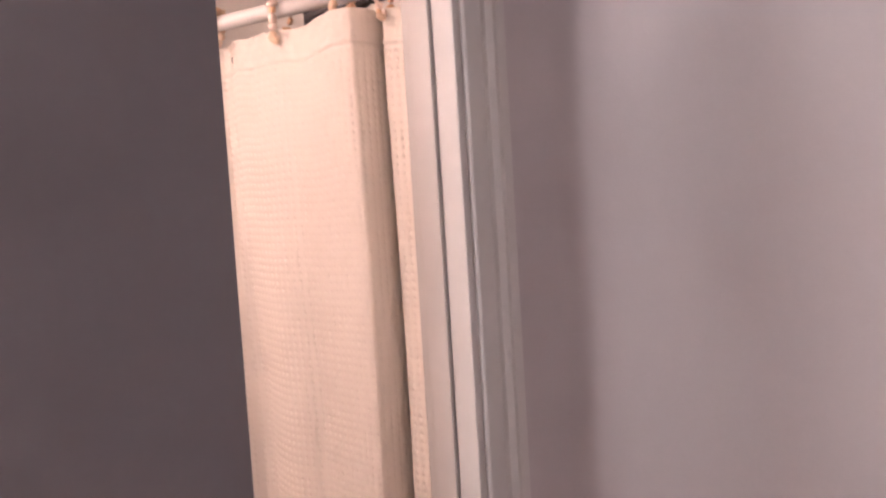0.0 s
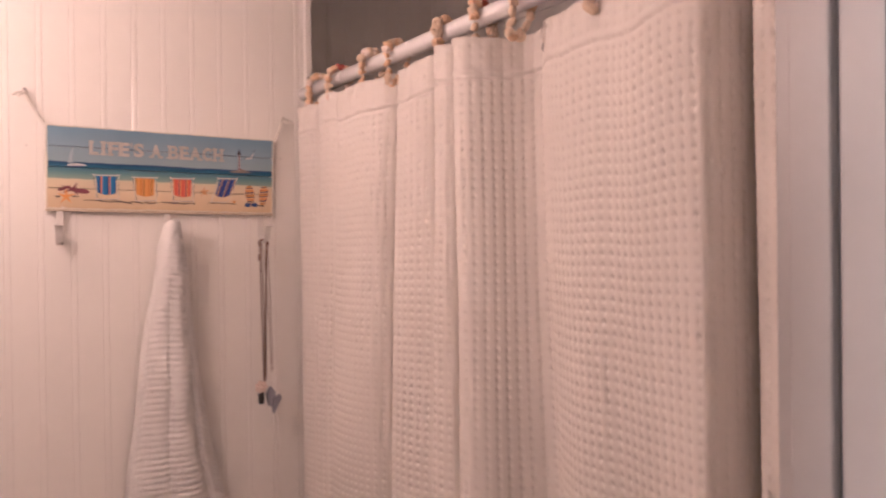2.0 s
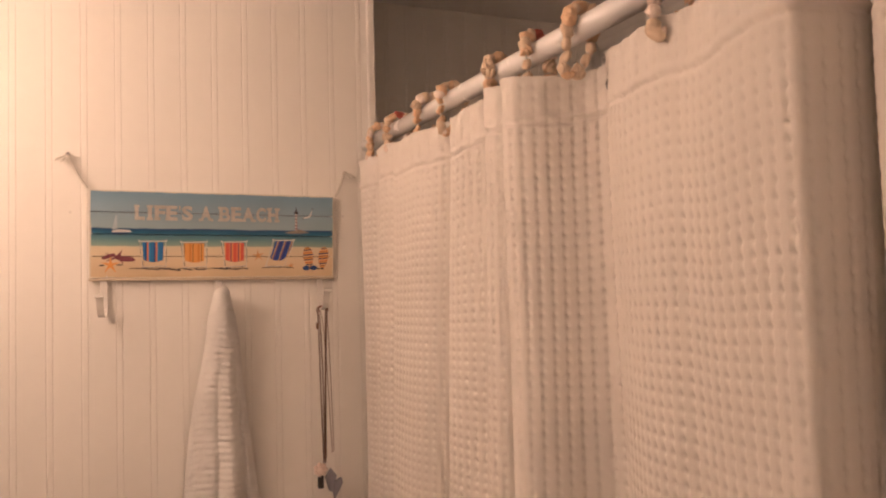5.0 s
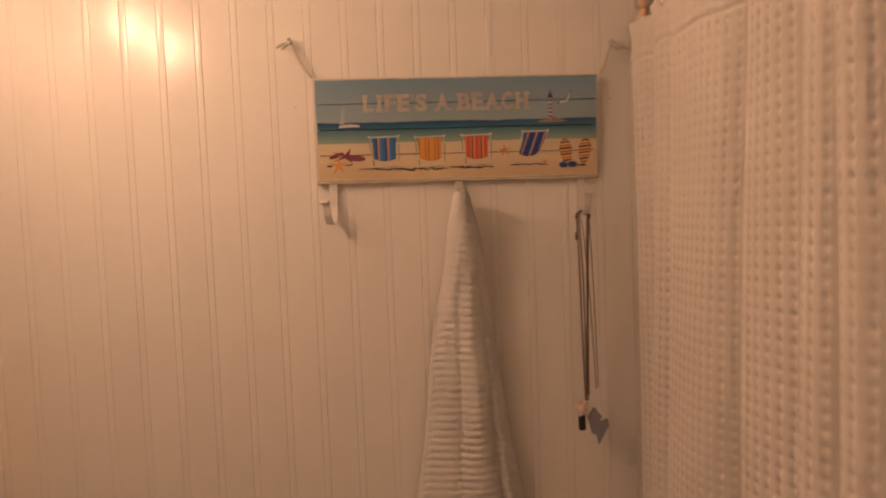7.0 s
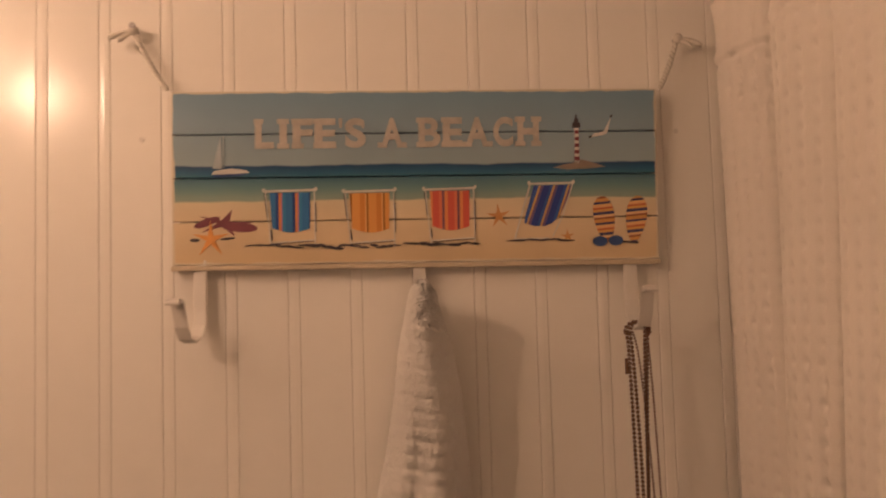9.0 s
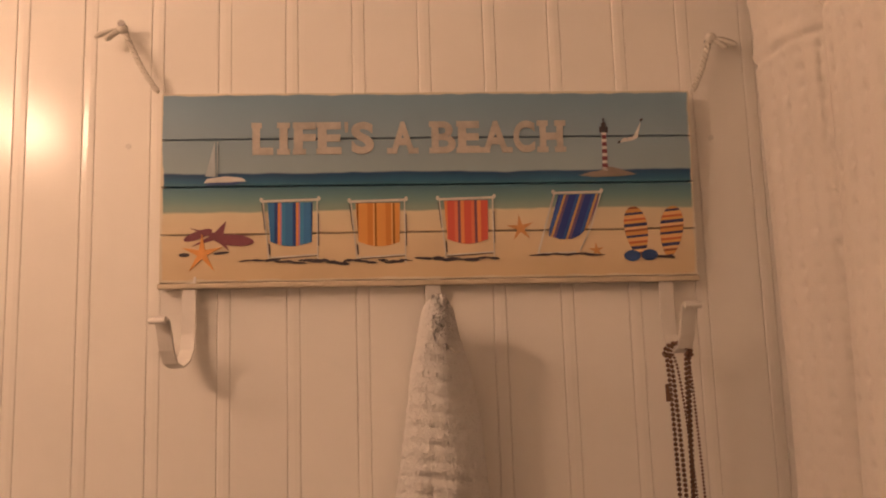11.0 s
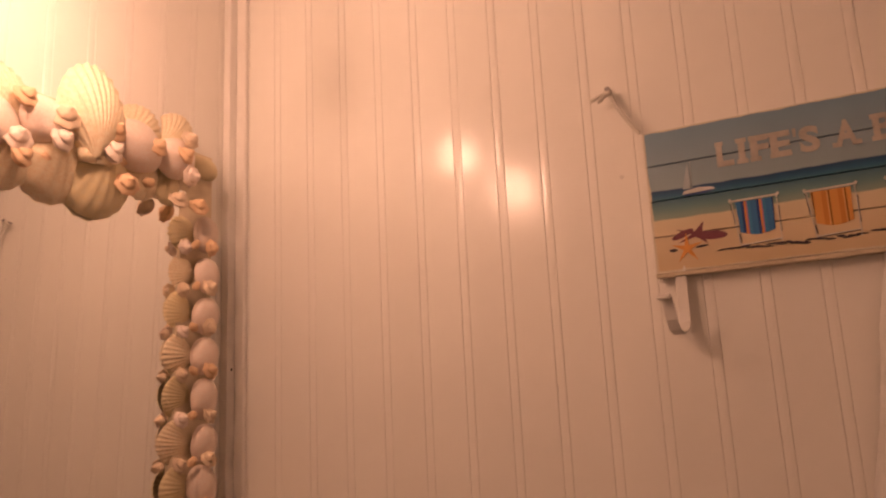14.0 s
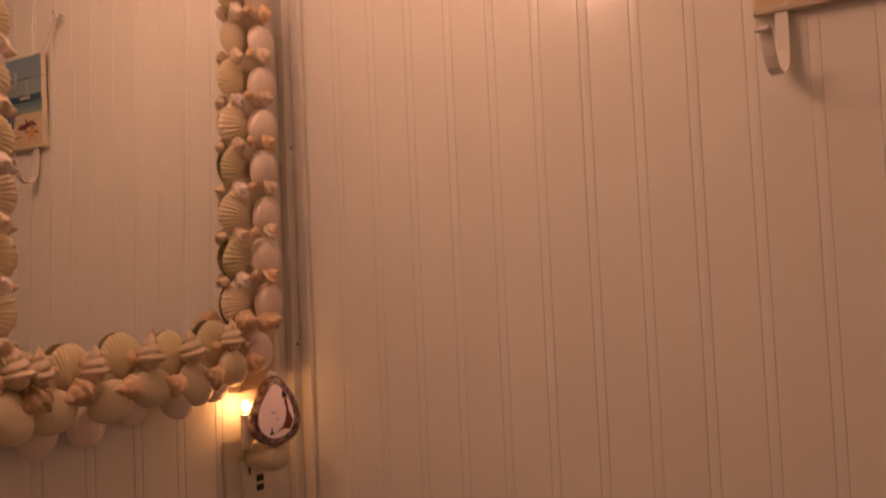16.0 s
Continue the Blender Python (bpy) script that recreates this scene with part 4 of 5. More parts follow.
def sign_hook(x, bend):
    """A flat white iron strap below the sign that curls forward into a J; bend turns it a little."""
    e = empty("wall_hook", (x, 0.004, 1.66), "white painted flat iron hook under the beach sign", "hook", "hooks under the sign")
    line = [(0.0, 0.006), (0.0, -0.036), (-0.002, -0.048), (-0.008, -0.056), (-0.018, -0.060), (-0.028, -0.057), (-0.034, -0.048), (-0.038, -0.036), (-0.041, -0.028), (-0.046, -0.0262), (-0.049, -0.0275)]
    w, th = 0.0055, 0.0016
    P = []
    for i, (y, z) in enumerate(line):
        a, b = line[max(i - 1, 0)], line[min(i + 1, len(line) - 1)]
        d = Vector((0, b[0] - a[0], b[1] - a[1])).normalized()
        nr = Vector((0, -d.z, d.y)) * th / 2
        c = Vector((0, y, z))
        P.append([c + nr + Vector((-w, 0, 0)), c + nr + Vector((w, 0, 0)), c - nr + Vector((w, 0, 0)), c - nr + Vector((-w, 0, 0))])
    bm = bmesh.new()
    vs = grid(bm, P, close_v=True)
    bm.faces.new(vs[0])
    bm.faces.new(list(reversed(vs[-1])))
    bmesh.ops.recalc_face_normals(bm, faces=bm.faces)
    bmesh.ops.bevel(bm, geom=[ed for ed in bm.edges], offset=0.0004, segments=1, affect="EDGES")
    part("strap", bm, HOOK_WHITE, e, smooth=False)
    bm = bmesh.new()
    tube(bm, [(-0.0058, -0.048, -0.0285), (0.0058, -0.048, -0.0285)], 0.0021, 10)
    part("curl", bm, HOOK_WHITE, e)
    e.rotation_euler = (0, 0, radians(bend))


sign_hook(-0.179, -10)
sign_hook(0.000, 0)
sign_hook(0.175, 3)


def nail_and_cord(x, z, cx, cz, side):
    e = empty("nail", (x, YB, z), "small steel nail in the boarded wall holding the sign's cord", "nail", "nails above the sign")
    bm = bmesh.new()
    out = 0.014 if side > 0 else 0.010
    tube(bm, [(0, 0.004, 0), (0, -out, 0.002)], 0.0013, 8)
    tube(bm, [(0, -out, 0.002), (0, -out - 0.0015, 0.0022)], 0.0028 if side > 0 else 0.0016, 10)
    part("shaft", bm, STEEL, e)
    k = empty("cord", (x, YB - 0.010, z), "frayed white cord knotted over a nail and tied to the sign", "cord", "cords of the sign")
    d = Vector((cx - x, -0.004, cz - z))
    # two twisted strands
    for ph in (0, math.pi):
        pts = []
        for i in range(41):
            u = i / 40
            a = u * 40 + ph
            pts.append(d * u + Vector((math.cos(a) * 0.0012, math.sin(a) * 0.0012, -0.004 * math.sin(math.pi * u))))
        part("strand", tube(bmesh.new(), pts, 0.0015, 6), CORD, k, smooth=True)
    bm = bmesh.new()
    ball(bm, (0, -0.002, -0.001), (0.0044, 0.0040, 0.0044), 2)
    part("knot", bm, CORD, k, smooth=True)
    # the loose ends
    for a, l in ((-0.02, 0.019), (-0.45, 0.012)):
        pts = [(-side * l * u * math.cos(a), -0.002 - 0.004 * u, -0.002 + l * u * (math.sin(a) - 0.35 * u)) for u in np.linspace(0, 1, 7)]
        part("loose_end", tube(bmesh.new(), pts, [0.0017, 0.0018, 0.0019, 0.002, 0.0021, 0.0022, 0.0012], 6), CORD, k, smooth=True)


nail_and_cord(-0.231, 1.858, -0.203, 1.806, 1)
nail_and_cord(0.223, 1.844, 0.205, 1.800, -1)

for x, z in ((-0.2285, 1.768), (0.2215, 1.766)):
    part("nail_head", tube(bmesh.new(), [(x, YB + 0.003, z), (x, YB - 0.0006, z)], 0.0022, 10), HOOK_WHITE, wall_north, "painted-over nail head")
for z in (1.610, 1.375):
    part("nail_head", tube(bmesh.new(), [(XL + 0.007, YB - 0.012, z), (XL + 0.0104, YB - 0.012, z)], 0.0016, 8), BLACK, wall_west, "dark nail head")
part("nail_head", tube(bmesh.new(), [(XE - 0.003, YB - 0.004, 1.93), (XE - 0.003, YB - 0.010, 1.93)], 0.0022, 8), BLACK, wall_north, "dark nail head")


# ---- towel ----
def towel():
    zs = np.concatenate([np.arange(1.642, 1.02, -0.0013), np.linspace(1.02, 0.92, 12)])
    key = np.array([(1.642, -0.003, 0.005), (1.640, -0.0065, 0.009), (1.634, -0.0095, 0.0135), (1.615, -0.014, 0.0185), (1.590, -0.020, 0.026), (1.555, -0.024, 0.0315), (1.510, -0.030, 0.034), (1.475, -0.037, 0.036), (1.395, -0.050, 0.047), (1.200, -0.074, 0.078), (1.120, -0.079, 0.098), (0.92, -0.090, 0.125)])
    xl = np.interp(zs, key[::-1, 0], key[::-1, 1])
    xr = np.interp(zs, key[::-1, 0], key[::-1, 2])
    m = 150
    u = np.linspace(0, 1, m)
    down = (1.642 - zs)[:, None]
    U = u[None]
    W = (xr - xl)[:, None]
    X = xl[:, None] + W * (0.5 - 0.5 * np.cos(math.pi * U)) + 0.0015 * np.sin(down * 22 + U * 4)
    depth = np.interp(zs, [0.92, 1.2, 1.5, 1.6, 1.63, 1.636, 1.640, 1.642], [0.045, 0.042, 0.044, 0.054, 0.052, 0.046, 0.034, 0.014])[:, None]
    body = np.clip(np.sin(math.pi * U), 0, 1) ** 0.55
    def crease(c, w, a):
        return a * np.exp(-((U - c) / w) ** 2)
    open_ = np.clip((down - 0.05) * 4.5, 0, 1)
    twist = crease(0.62 + 1.2 * down, 0.10, 0.0012) * np.clip(1 - down / 0.09, 0, 1)
    creases = crease(0.43 + 0.02 * np.sin(down * 4), 0.034, 0.004) + crease(0.72 - 0.03 * down, 0.034, 0.009) + crease(0.20, 0.06, 0.004)
    lobes = 0.008 * np.exp(-((U - 0.575) / 0.085) ** 2) - 0.006 * np.exp(-((U - 0.87) / 0.10) ** 2)
    hang = np.interp(zs, [0.92, 1.60, 1.630, 1.637, 1.642], [0.0, 0.003, 0.012, 0.020, 0.034])[:, None]
    Y = YB - 0.006 - hang - depth * body + (creases - lobes) * open_ * body + twist
    # cross ribs, softened and uneven
    bend = 0.0025 * np.sin(U * 7 + down * 5) - 0.012 * (2 * U - 1) ** 2 * np.clip(down / 0.14, 0.2, 1.6)
    rib = np.abs(np.sin(math.pi * (down + bend) / 0.0108)) ** 0.7
    amp = 0.0026 * (0.8 + 0.3 * np.sin(U * 23 + down * 40)) * np.clip(body * 1.15 - 0.12, 0, 1) * np.clip(down * 25, 0.1, 1)
    jit = np.random.default_rng(3).normal(0, 0.00034, (len(zs), m))
    Y = Y - amp * rib + jit
    X = X + jit[::-1]
    Z = np.repeat(zs[:, None], m, 1) + 0.004 * np.sin(U * 9) * np.clip(down, 0, 1)
    P = np.stack([X, Y, Z], -1) - np.array([0, 0, 0.92])
    e = empty("hand_towel", (0, 0, 0.92), "white ribbed terry towel hanging bunched from the middle hook", "towel")
    o = sheet("cloth", P, TERRY, e)
    sol = o.modifiers.new("thickness", "SOLIDIFY")
    sol.thickness, sol.offset = 0.003, -1.0
    bm = bmesh.new()
    tube(bm, [(0.006, -0.050, 0.690), (0.011, -0.056, 0.684), (0.015, -0.055, 0.6845)], 0.0006, 6)
    part("loose_thread", bm, CORD, e)


towel()


# ---- necklaces on the third hook ----
def ball_chain(path, bead, gap):
    """Small beads at even steps along a line."""
    P = np.array(path)
    s = np.concatenate([[0], np.cumsum(np.linalg.norm(np.diff(P, axis=0), axis=1))])
    bm = bmesh.new()
    for d in np.arange(0, s[-1], gap):
        p = [np.interp(d, s, P[:, k]) for k in range(3)]
        ball(bm, p, bead, 1)
    return bm


def necklaces():
    y0 = -0.022
    top = (0.171, y0, 1.6045)
    def strand(xl, xr, xb, zb, sway, yb):
        pts = []
        for u in np.linspace(0, 1, 40):
            x = (xl + (xb - xl) * u ** 0.62) + sway * math.sin(math.pi * u)
            pts.append((x, y0 - 0.006 + (yb + 0.006) * u, 1.598 + (zb - 1.598) * u))
        back = []
        for u in np.linspace(0, 1, 40):
            x = (xr + (xb + 0.003 - xr) * u ** 0.62) - sway * 0.6 * math.sin(math.pi * u)
            back.append((x, y0 + 0.004 + (yb - 0.004) * u, 1.598 + (zb - 1.598) * u))
        arc = [((xl + xr) / 2 + (xr - xl) / 2 * math.cos(a), y0 - 0.001, 1.598 + 0.0085 * math.sin(a)) for a in np.linspace(math.pi, 0, 14)]
        return pts[::-1] + arc + back
    a = empty("necklace", (0, 0, 0), "dark metal ball-chain necklace with a white flower and black charm", "necklace", "necklaces on a hook")
    part("chain", ball_chain(strand(0.1615, 0.179, 0.170, 1.336, -0.001, 0.0), 0.0017, 0.0034), CHAIN, a)
    bm = bmesh.new()
    tube(bm, [(0.1605, y0 - 0.006, 1.578), (0.1612, y0 - 0.006, 1.566)], [0.0012, 0.0019], 8)
    part("clasp", bm, CHAIN, a)
    bm = bmesh.new()
    ball(bm, (0.163, y0 - 0.004, 1.325), 0.0075, 2)
    for k in range(7):
        an = 2 * math.pi * k / 7
        ball(bm, (0.163 + 0.0085 * math.cos(an), y0 - 0.004, 1.325 + 0.0085 * math.sin(an)), (0.0048, 0.0045, 0.0048), 1)
    part("flower_charm", bm, SHELL_PINK, a, "white flower charm", smooth=True)
    part("black_charm", boxed((0.1585, y0 - 0.007, 1.293), (0.168, y0 + 0.003, 1.316), 0.002), BLACK, a, "small black barrel charm")
    b = empty("necklace", (0, 0, 0), "dark ball-chain necklace with a grey heart-shaped shell charm", "necklace", "necklaces on a hook")
    part("chain", ball_chain(strand(0.1640, 0.1815, 0.172, 1.342, 0.0015, 0.002), 0.0017, 0.0034), CHAIN, b)
    c = empty("necklace", (0, 0, 0), "thin dark ball-chain necklace hanging in a long loop", "necklace", "necklaces on a hook")
    part("chain", ball_chain(strand(0.1665, 0.1800, 0.186, 1.352, 0.0, 0.003), 0.0011, 0.0025), CHAIN, c)
    # folded grey pendant
    bm = bmesh.new()
    for pts, yy in (([(0.171, 1.311), (0.181, 1.326), (0.191, 1.313), (0.183, 1.286), (0.177, 1.288)], 0.0), ([(0.183, 1.286), (0.186, 1.303), (0.199, 1.309), (0.201, 1.300), (0.186, 1.272)], -0.002)):
        f1 = [bm.verts.new((x, y0 - 0.006 + yy - 0.002 * ((x * 431) % 1), z)) for x, z in pts]
        f2 = [bm.verts.new((x, y0 - 0.001 + yy, z)) for x, z in pts]
        bm.faces.new(f1)
        bm.faces.new(list(reversed(f2)))
        for i in range(len(pts)):
            bm.faces.new((f1[i], f1[(i + 1) % len(pts)], f2[(i + 1) % len(pts)], f2[i]))
    bmesh.ops.recalc_face_normals(bm, faces=bm.faces)
    part("heart_charm", bm, SILVER, b, "grey heart-shaped charm")


necklaces()


# ---- shell mirror ----
MY, MZ = -0.235, 1.60


def shell_mirror():
    e = empty("shell_mirror", (XL, MY, MZ), "mirror framed with cream scallops, whelks and pink clams", "mirror")
    base = Matrix(((0, 0, 1, 0), (1, 0, 0, 0), (0, 1, 0, 0), (0, 0, 0, 1)))        # local x -> y, y -> z, z -> x
    bm = bmesh.new()
    box(bm, (0.002, -0.185, -0.270), (0.022, -0.130, 0.270), 0.002)
    box(bm, (0.002, 0.130, -0.270), (0.022, 0.185, 0.270), 0.002)
    box(bm, (0.002, -0.130, 0.195), (0.022, 0.130, 0.270), 0.002)
    box(bm, (0.002, -0.130, -0.262), (0.020, 0.130, -0.210), 0.002)
    part("backing_frame", bm, BACKING, e)
    g = part("mirror_glass", boxed((-0.0015, -0.140, -0.215), (0.0015, 0.140, 0.215)), MIRROR, e)
    g.matrix_basis = pose(0.0150, 0, 0, 0, GLASS_TILT, GLASS_TURN)
    rnd = random.Random(11)

    def put(me, mat, y, z, size, turn, lift=0.012, squash=1.0, tip=0.0):
        o = new({"scallop": "scallop_shell", "scallop_fine": "scallop_shell", "scallop_worn": "scallop_shell", "whelk": "whelk_shell", "whelk_blunt": "whelk_shell", "clam": "clam_shell", "chip": "shell_bit"}[me.name], shell_mesh(me, mat))
        o.parent = e
        s = size * rnd.uniform(0.94, 1.06)
        r = base @ Euler((radians(tip + rnd.uniform(-6, 6)), radians(rnd.uniform(-8, 8)), radians(turn + rnd.uniform(-7, 7)))).to_matrix().to_4x4()
        o.matrix_basis = Matrix.Translation((lift + 0.014, y - MY + rnd.uniform(-0.0015, 0.0015), z - MZ + rnd.uniform(-0.0015, 0.0015))) @ r @ Matrix.Diagonal((s * squash, s, s, 1))
        return o
    flip = lambda y: 2 * MY - y
    for side in (0, 1):
        fy = (lambda y: y) if side == 0 else flip
        sg = 1 if side == 0 else -1
        for k in range(8):
            z = 1.768 - 0.0487 * k
            put(SCALLOP_FINE if k % 3 else SCALLOP, SHELL_CREAM if k % 2 else SHELL_YELLOW, fy(-0.097), z, 0.052, 90 * sg, 0.0030, 1.06)
            put(CLAM, SHELL_PINK, fy(-0.069), z - 0.002, 0.043, 0, 0.014)
            zj = z - 0.0245
            put(WHELK_BLUNT, SHELL_TAN if k % 2 else SHELL_PINK, fy(-0.103), zj + 0.001, 0.0225, rnd.uniform(-20, 20), 0.019, 1.0, rnd.choice((65, 80, 100)))
            put(WHELK_BLUNT, SHELL_TAN if k % 3 else SHELL_ORANGE, fy(-0.070), zj + 0.005, 0.026, rnd.uniform(-30, 30), 0.029, 1.0, rnd.choice((60, 80, 105)))
            put(WHELK, SHELL_TAN, fy(-0.120), zj - 0.001, 0.0135, 90 * sg, 0.003)
            put(CHIP, SHELL_ORANGE, fy(-0.092), zj + 0.004, 0.014, rnd.uniform(0, 360), 0.024)
    # the top: fans hanging over the glass, one tall fan, domes and whelks over them
    for k, (y, z, sz) in enumerate(((-0.279, 1.806, 0.088), (-0.227, 1.803, 0.096), (-0.163, 1.818, 0.064), (-0.333, 1.800, 0.084), (-0.124, 1.817, 0.048), (-0.385, 1.808, 0.064))):
        put(SCALLOP_WORN, SHELL_YELLOW if k % 3 == 1 else SHELL_CREAM, y, z, sz, 180 + rnd.uniform(-8, 8), 0.004 + 0.003 * (k % 2), 1.0)
    put(SCALLOP, SHELL_CREAM, -0.248, 1.858, 0.108, 4, 0.026, 0.78)
    for y, z, t, sz in ((-0.177, 1.866, -52, 0.070), (-0.119, 1.878, -50, 0.066), (-0.335, 1.850, 28, 0.074), (-0.395, 1.850, 40, 0.066)):
        put(SCALLOP, SHELL_CREAM, y, z, sz, t, 0.010, 0.9)
    for y, z, sz in ((-0.297, 1.836, 0.062), (-0.179, 1.842, 0.066), (-0.121, 1.845, 0.060), (-0.352, 1.817, 0.062), (-0.392, 1.822, 0.056)):
        put(CLAM, SHELL_PINK, y, z, sz, 90 + rnd.uniform(-25, 25), 0.014, 0.9)
    put(CLAM, SHELL_YELLOW, -0.070, 1.850, 0.044, 90, 0.010, 0.7)
    for y, z, mat, sz in ((-0.283, 1.843, SHELL_TAN, 0.032), (-0.283, 1.819, SHELL_PINK, 0.030), (-0.326, 1.848, SHELL_ORANGE, 0.026), (-0.222, 1.848, SHELL_ORANGE, 0.029), (-0.224, 1.822, SHELL_PINK, 0.032),
                         (-0.163, 1.847, SHELL_ORANGE, 0.026), (-0.204, 1.793, SHELL_ORANGE, 0.031), (-0.330, 1.805, SHELL_PINK, 0.030), (-0.326, 1.789, SHELL_ORANGE, 0.028), (-0.385, 1.849, SHELL_TAN, 0.030),
                         (-0.116, 1.870, SHELL_TAN, 0.026), (-0.120, 1.850, SHELL_ORANGE, 0.026), (-0.110, 1.825, SHELL_PINK, 0.028), (-0.132, 1.793, SHELL_TAN, 0.027), (-0.099, 1.793, SHELL_ORANGE, 0.027), (-0.366, 1.778, SHELL_TAN, 0.028)):
        put(WHELK_BLUNT, mat, y, z, sz * 1.12, rnd.uniform(-40, 40), 0.036, 1.0, rnd.choice((58, 75, 100)))
    # the bottom: fans rising over the glass, striped whelks, domes in two rows
    for k, (y, z, sz) in enumerate(((-0.248, 1.384, 0.050), (-0.192, 1.384, 0.052), (-0.138, 1.388, 0.056), (-0.302, 1.377, 0.054), (-0.348, 1.375, 0.056), (-0.392, 1.380, 0.054))):
        put(SCALLOP_FINE, SHELL_YELLOW, y, z - 0.004, sz, rnd.uniform(-8, 8), 0.003, 0.92)
    for y, z in ((-0.233, 1.386), (-0.186, 1.386), (-0.292, 1.381), (-0.132, 1.394), (-0.342, 1.382), (-0.362, 1.385), (-0.398, 1.384)):
        put(WHELK, SHELL_TAN, y, z, 0.036, rnd.uniform(-10, 10), 0.026, 0.78)
    for y, z in ((-0.113, 1.407), (-0.080, 1.405), (-0.103, 1.365)):
        put(WHELK, SHELL_ORANGE, y, z, 0.028, rnd.uniform(-30, 30), 0.030, 1.0, 80)
    for y, z in ((-0.228, 1.353), (-0.174, 1.350), (-0.125, 1.360), (-0.271, 1.343), (-0.328, 1.344), (-0.364, 1.345), (-0.085, 1.378)):
        put(CLAM, SHELL_PINK if rnd.random() < 0.75 else SHELL_CREAM, y, z, 0.044, rnd.uniform(0, 360), 0.016, 0.9)
    for y, z in ((-0.260, 1.355), (-0.209, 1.353), (-0.160, 1.354), (-0.309, 1.357), (-0.349, 1.355), (-0.395, 1.352)):
        put(WHELK, SHELL_ORANGE, y, z, 0.030, rnd.uniform(60, 120), 0.028)
    for y, z in ((-0.242, 1.335), (-0.190, 1.334), (-0.140, 1.341), (-0.289, 1.328), (-0.336, 1.325), (-0.384, 1.328)):
        put(CLAM, SHELL_PINK, y, z, 0.038, rnd.uniform(0, 360), 0.006)
    for k in range(24):
        put(CHIP, SHELL_ORANGE, rnd.uniform(-0.39, -0.09), rnd.choice((rnd.uniform(1.345, 1.385), rnd.uniform(1.800, 1.850))), 0.016, rnd.uniform(0, 360), 0.020)


GLASS_TILT, GLASS_TURN = 1.2, -0.5
shell_mirror()


# ---- vanity light above the mirror ----
def vanity_light():
    e = empty("vanity_light", (XL, -0.456, 2.09), "white two-globe vanity light glowing above the shell mirror", "light")
    part("backplate", boxed((0.001, -0.22, -0.035), (0.018, 0.22, 0.035), 0.006), ROD, e)
    for p in BULBS:
        q = Vector(p[:3]) - Vector((XL, -0.456, 2.09))
        part("arm", tube(bmesh.new(), [(0.016, q.y, 0.0), (q.x * 0.6, q.y, 0.004), (q.x, q.y, -0.002 + (q.z + 0.040) * 0.3), (q.x, q.y, q.z + p[3] - 0.001)], 0.007, 10), ROD, e, smooth=True)
        part("globe", ball(bmesh.new(), q, p[3], 3), GLOBE, e, "lit frosted globe", smooth=True)


BULBS = ((-0.580, -0.338, 1.962, 0.0235), (-0.580, -0.575, 1.962, 0.0325))        # place and radius
vanity_light()


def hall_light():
    # unseen fixture, added and placed so its light grazes the door wall
    e = empty("added_hall_light", (-1.7, -1.338, ZC), "unseen round ceiling lamp added to light the hall", "light")
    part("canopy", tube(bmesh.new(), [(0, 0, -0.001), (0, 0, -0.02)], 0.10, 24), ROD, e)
    part("globe", ball(bmesh.new(), (0, 0, -0.085), (0.12, 0.12, 0.075), 3), ADDED_HALL_GLOBE, e, smooth=True)


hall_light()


# ---- outlet and night light ----
def outlet():
    e = empty("wall_outlet", (XL, -0.077, 1.222), "ivory wall outlet plate below the shell mirror", "outlet")
    part("plate", boxed((0.0005, -0.036, -0.058), (0.006, 0.036, 0.058), 0.002), PLATE, e)
    part("socket_block", boxed((0.004, -0.017, -0.034), (0.010, 0.017, 0.034), 0.0015), PLATE, e)
    for y, z, h in ((-0.006, 0.022, 0.009), (0.006, 0.022, 0.007), (-0.006, -0.018, 0.009), (0.006, -0.018, 0.007)):
        part("slot", boxed((0.009, y - 0.0011, z - h / 2), (0.0104, y + 0.0011, z + h / 2)), BLACK, e)
    for z in (0.011, 0.001):
        part("test_button", boxed((0.009, 0.004, z - 0.0035), (0.0125, 0.013, z + 0.0030), 0.0006), BLACK, e)


outlet()


def cowrie_paint():
    """Dark purple glossy shell with a pale lit window."""
    return material("purple_cowrie", (0.09, 0.035, 0.05), rough=0.18, vary=0.3, scale=130, fine=200, bump=0.1, other=(0.60, 0.42, 0.36), coat=0.5)


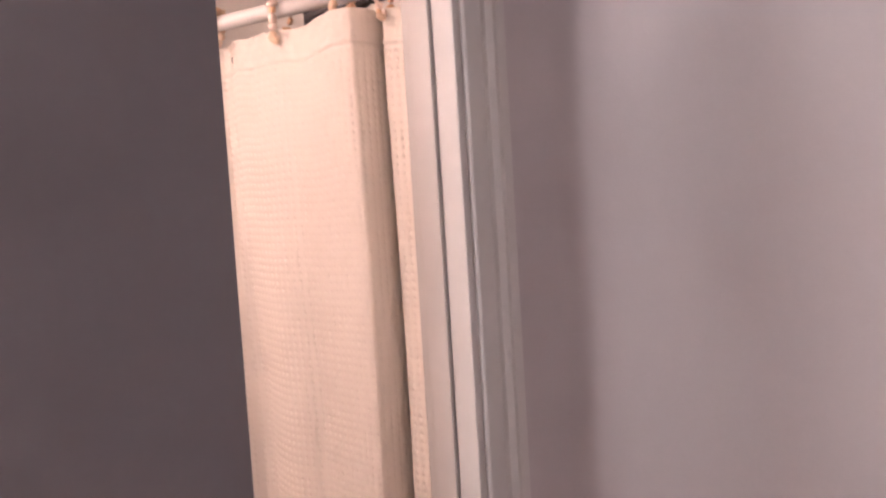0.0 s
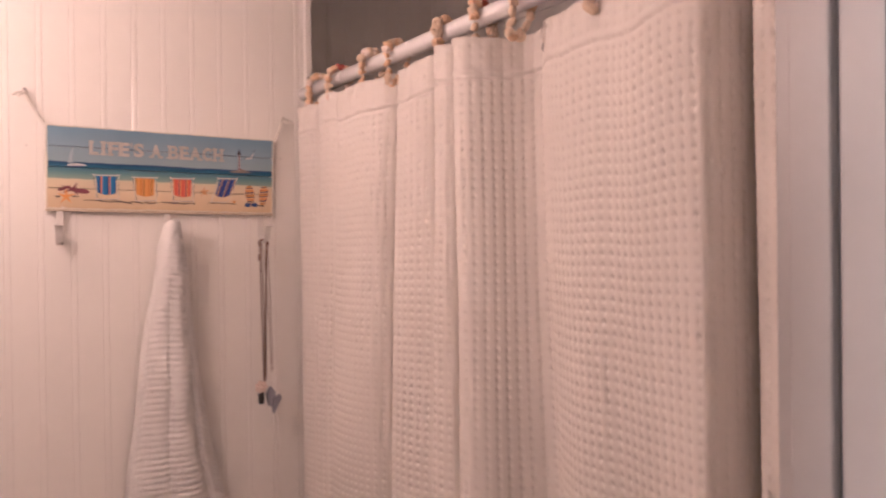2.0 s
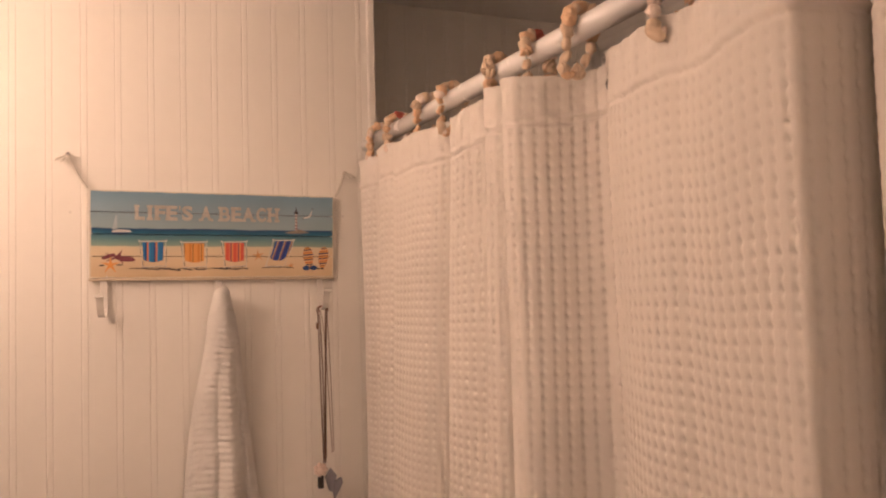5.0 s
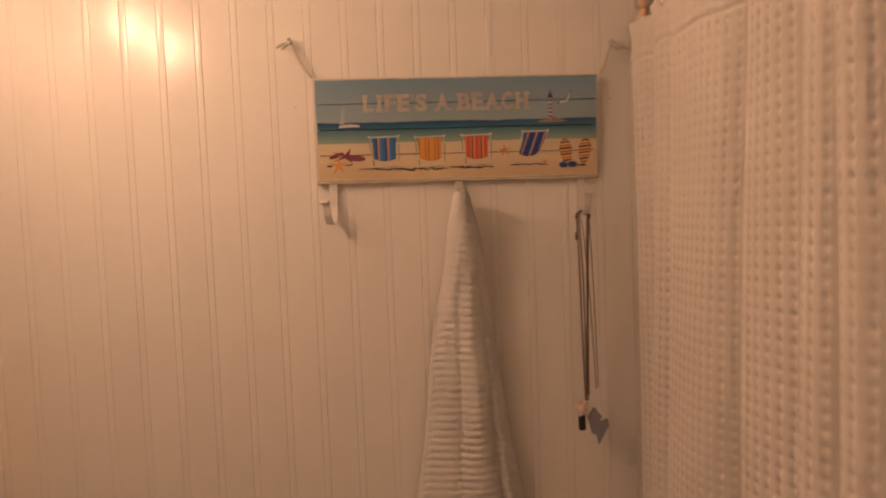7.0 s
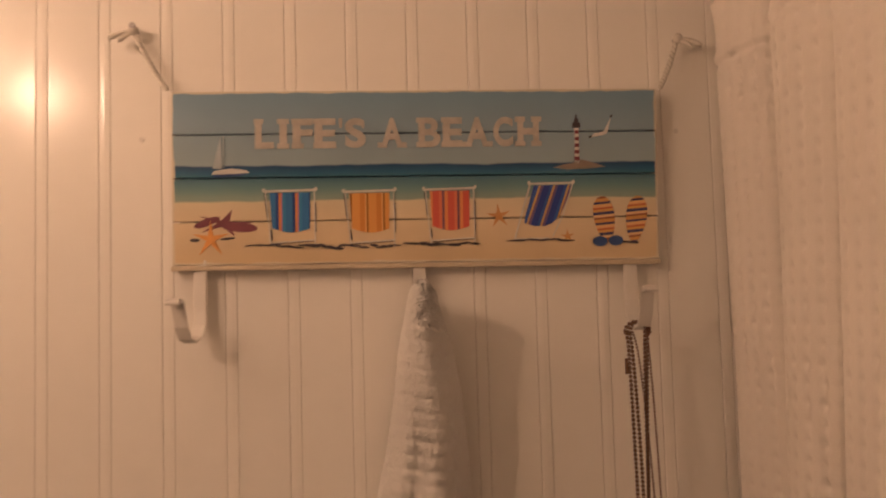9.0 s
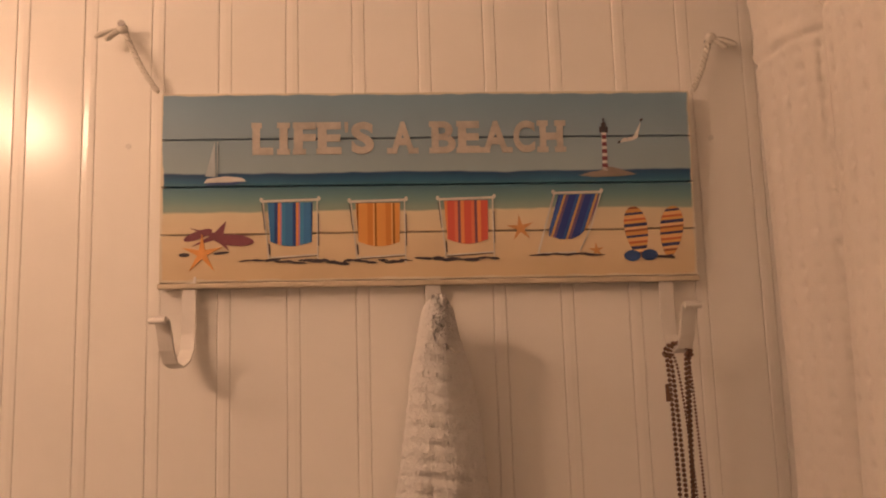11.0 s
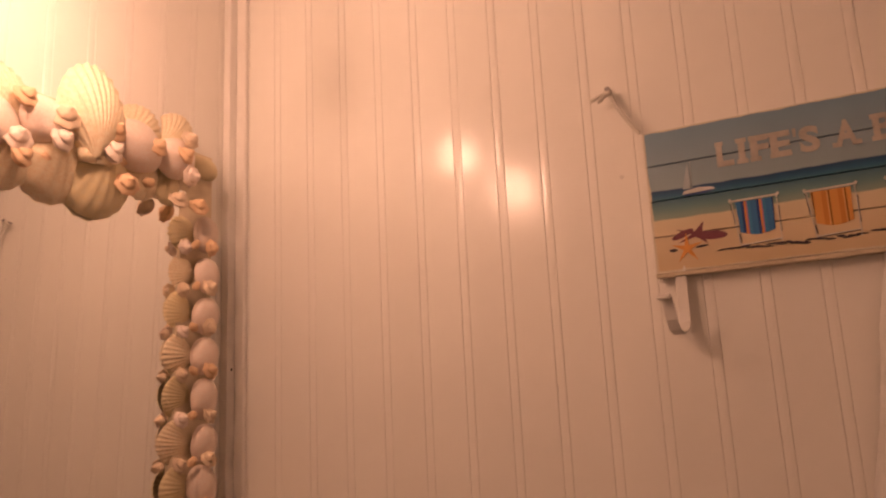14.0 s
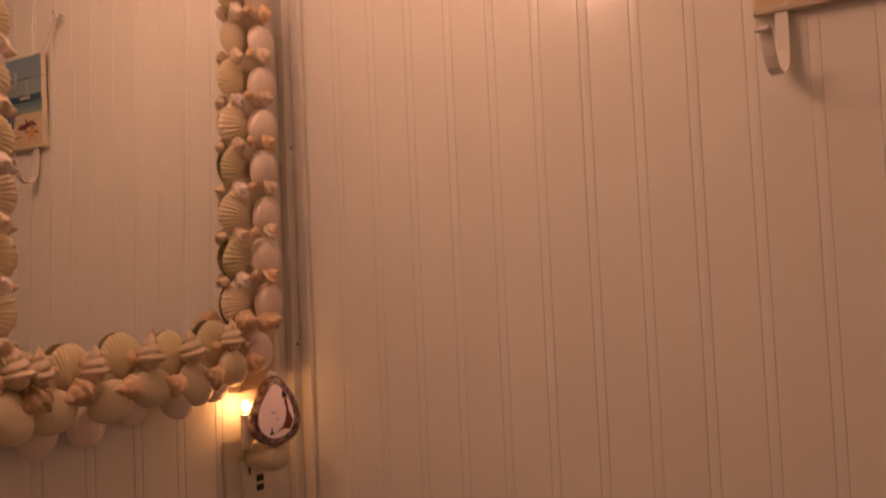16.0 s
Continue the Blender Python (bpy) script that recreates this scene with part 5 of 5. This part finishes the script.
def night_light():
    c = Vector((XL + 0.045, -0.079, 1.310))
    e = empty("night_light", (XL + 0.006, -0.085, 1.25), "lit cowrie-shell night light with a painted lighthouse, plugged in", "night light")
    o = c - e.location
    part("plug_body", tube(bmesh.new(), [(0.005, 0.008, 0.010), (0.010, 0.008, 0.010), (0.034, 0.010, 0.010), (0.044, 0.010, 0.010), (0.047, 0.010, 0.010)], [0.013, 0.0165, 0.0165, 0.013, 0.006], 24), material("milky_plastic", (0.66, 0.58, 0.42), rough=0.4, vary=0.03), e)
    # the shell: an egg with its small end up
    yaw = radians(-38)
    def egg(lat, lon):
        z = math.sin(lat)
        r = math.cos(lat)
        return Vector((0.020 * r * math.cos(lon), 0.0272 * r * math.sin(lon) * (1 - 0.34 * z), 0.0375 * z))
    rot = Matrix.Rotation(yaw, 4, "Z")
    bm = bmesh.new()
    P = [[o + rot @ egg(la, lo) for lo in np.linspace(0, 2 * math.pi, 28, endpoint=False)] for la in np.linspace(-1.55, 1.55, 20)]
    grid(bm, P, close_v=True)
    bmesh.ops.recalc_face_normals(bm, faces=bm.faces)
    part("cowrie_shell", bm, cowrie_paint(), e, "purple-brown glossy cowrie shell", smooth=True)
    lit = glow("lit_shell_window", (1.0, 0.60, 0.40), 0.34)
    lit.node_tree.nodes["Principled BSDF"].inputs["Base Color"].default_value = (0.62, 0.42, 0.34, 1)
    def decal(name, pts, mat, off, label=""):
        bm = bmesh.new()
        cen = [sum(p[0] for p in pts) / len(pts), sum(p[1] for p in pts) / len(pts)]
        n = len(pts)
        rings = []
        for k in (0.02, 0.35, 0.7, 1.0):
            row = []
            for a, b in pts:
                lo, la = cen[0] + (a - cen[0]) * k, cen[1] + (b - cen[1]) * k
                p = egg(la, lo)
                row.append(o + rot @ (p * (1 + off)))
            rings.append(row)
        grid(bm, rings, close_v=True)
        bmesh.ops.recalc_face_normals(bm, faces=bm.faces)
        return part(name, bm, mat, e, label, smooth=True)
    ov = [(0.72 * math.cos(a) * (1 - 0.12 * math.sin(a)), 0.85 * math.sin(a) + 0.02) for a in np.linspace(0, 2 * math.pi, 28, endpoint=False)]
    decal("lit_window", ov, lit, 0.012, "glowing pinkish shell window")
    red = material("brick_red_paint", (0.28, 0.06, 0.03), rough=0.4)
    decal("painted_lighthouse", [(0.30, -0.30), (0.62, -0.25), (0.50, 0.36), (0.36, 0.36)], red, 0.022, "painted red lighthouse")
    decal("painted_lantern", [(0.28, 0.40), (0.56, 0.38), (0.50, 0.60), (0.36, 0.60)], BLACK, 0.024)
    decal("painted_roofs", [(-0.05, -0.62), (0.55, -0.50), (0.66, -0.22), (0.35, -0.20), (0.20, -0.42)], red, 0.022)
    decal("painted_boat", [(-0.30, -0.66), (-0.08, -0.66), (-0.16, -0.55), (-0.18, -0.36), (-0.22, -0.55)], BLACK, 0.024)
    decal("painted_gull", [(-0.26, 0.02), (-0.14, -0.03), (-0.02, 0.03), (-0.14, 0.00)], BLACK, 0.024)
    decal("painted_gull", [(-0.10, -0.16), (0.00, -0.20), (0.08, -0.15), (0.00, -0.18)], BLACK, 0.024)
    part("top_clip", tube(bmesh.new(), [o + Vector((-0.004, 0, 0.034)), o + Vector((0.0, 0, 0.040))], 0.005, 10), PLATE, e)
    bm = bmesh.new()
    ball(bm, o + Vector((-0.025, -0.017, 0.006)), (0.0036, 0.0036, 0.006), 2)
    part("bulb", bm, NIGHT_BULB, e, "small lit bulb behind the shell", smooth=True)
    part("bulb_holder", tube(bmesh.new(), [o + Vector((-0.025, -0.017, -0.040)), o + Vector((-0.025, -0.017, -0.003))], 0.006, 10), PLATE, e)


night_light()


# ---- boards, last ----
boarded(wall_north, BEAD0 + 0.0051 - 8 * PITCH - PITCH, 9 + 11, Matrix.Translation((0, YB, 0)))
boarded(wall_west, YB - 0.0202 - 23 * PITCH, 23, Matrix.Translation((XL, 0, 0)) @ Matrix.Rotation(radians(90), 4, "Z"))
boarded(wall_recess, XE + 0.004, 14, Matrix.Translation((0, YR, 0)))
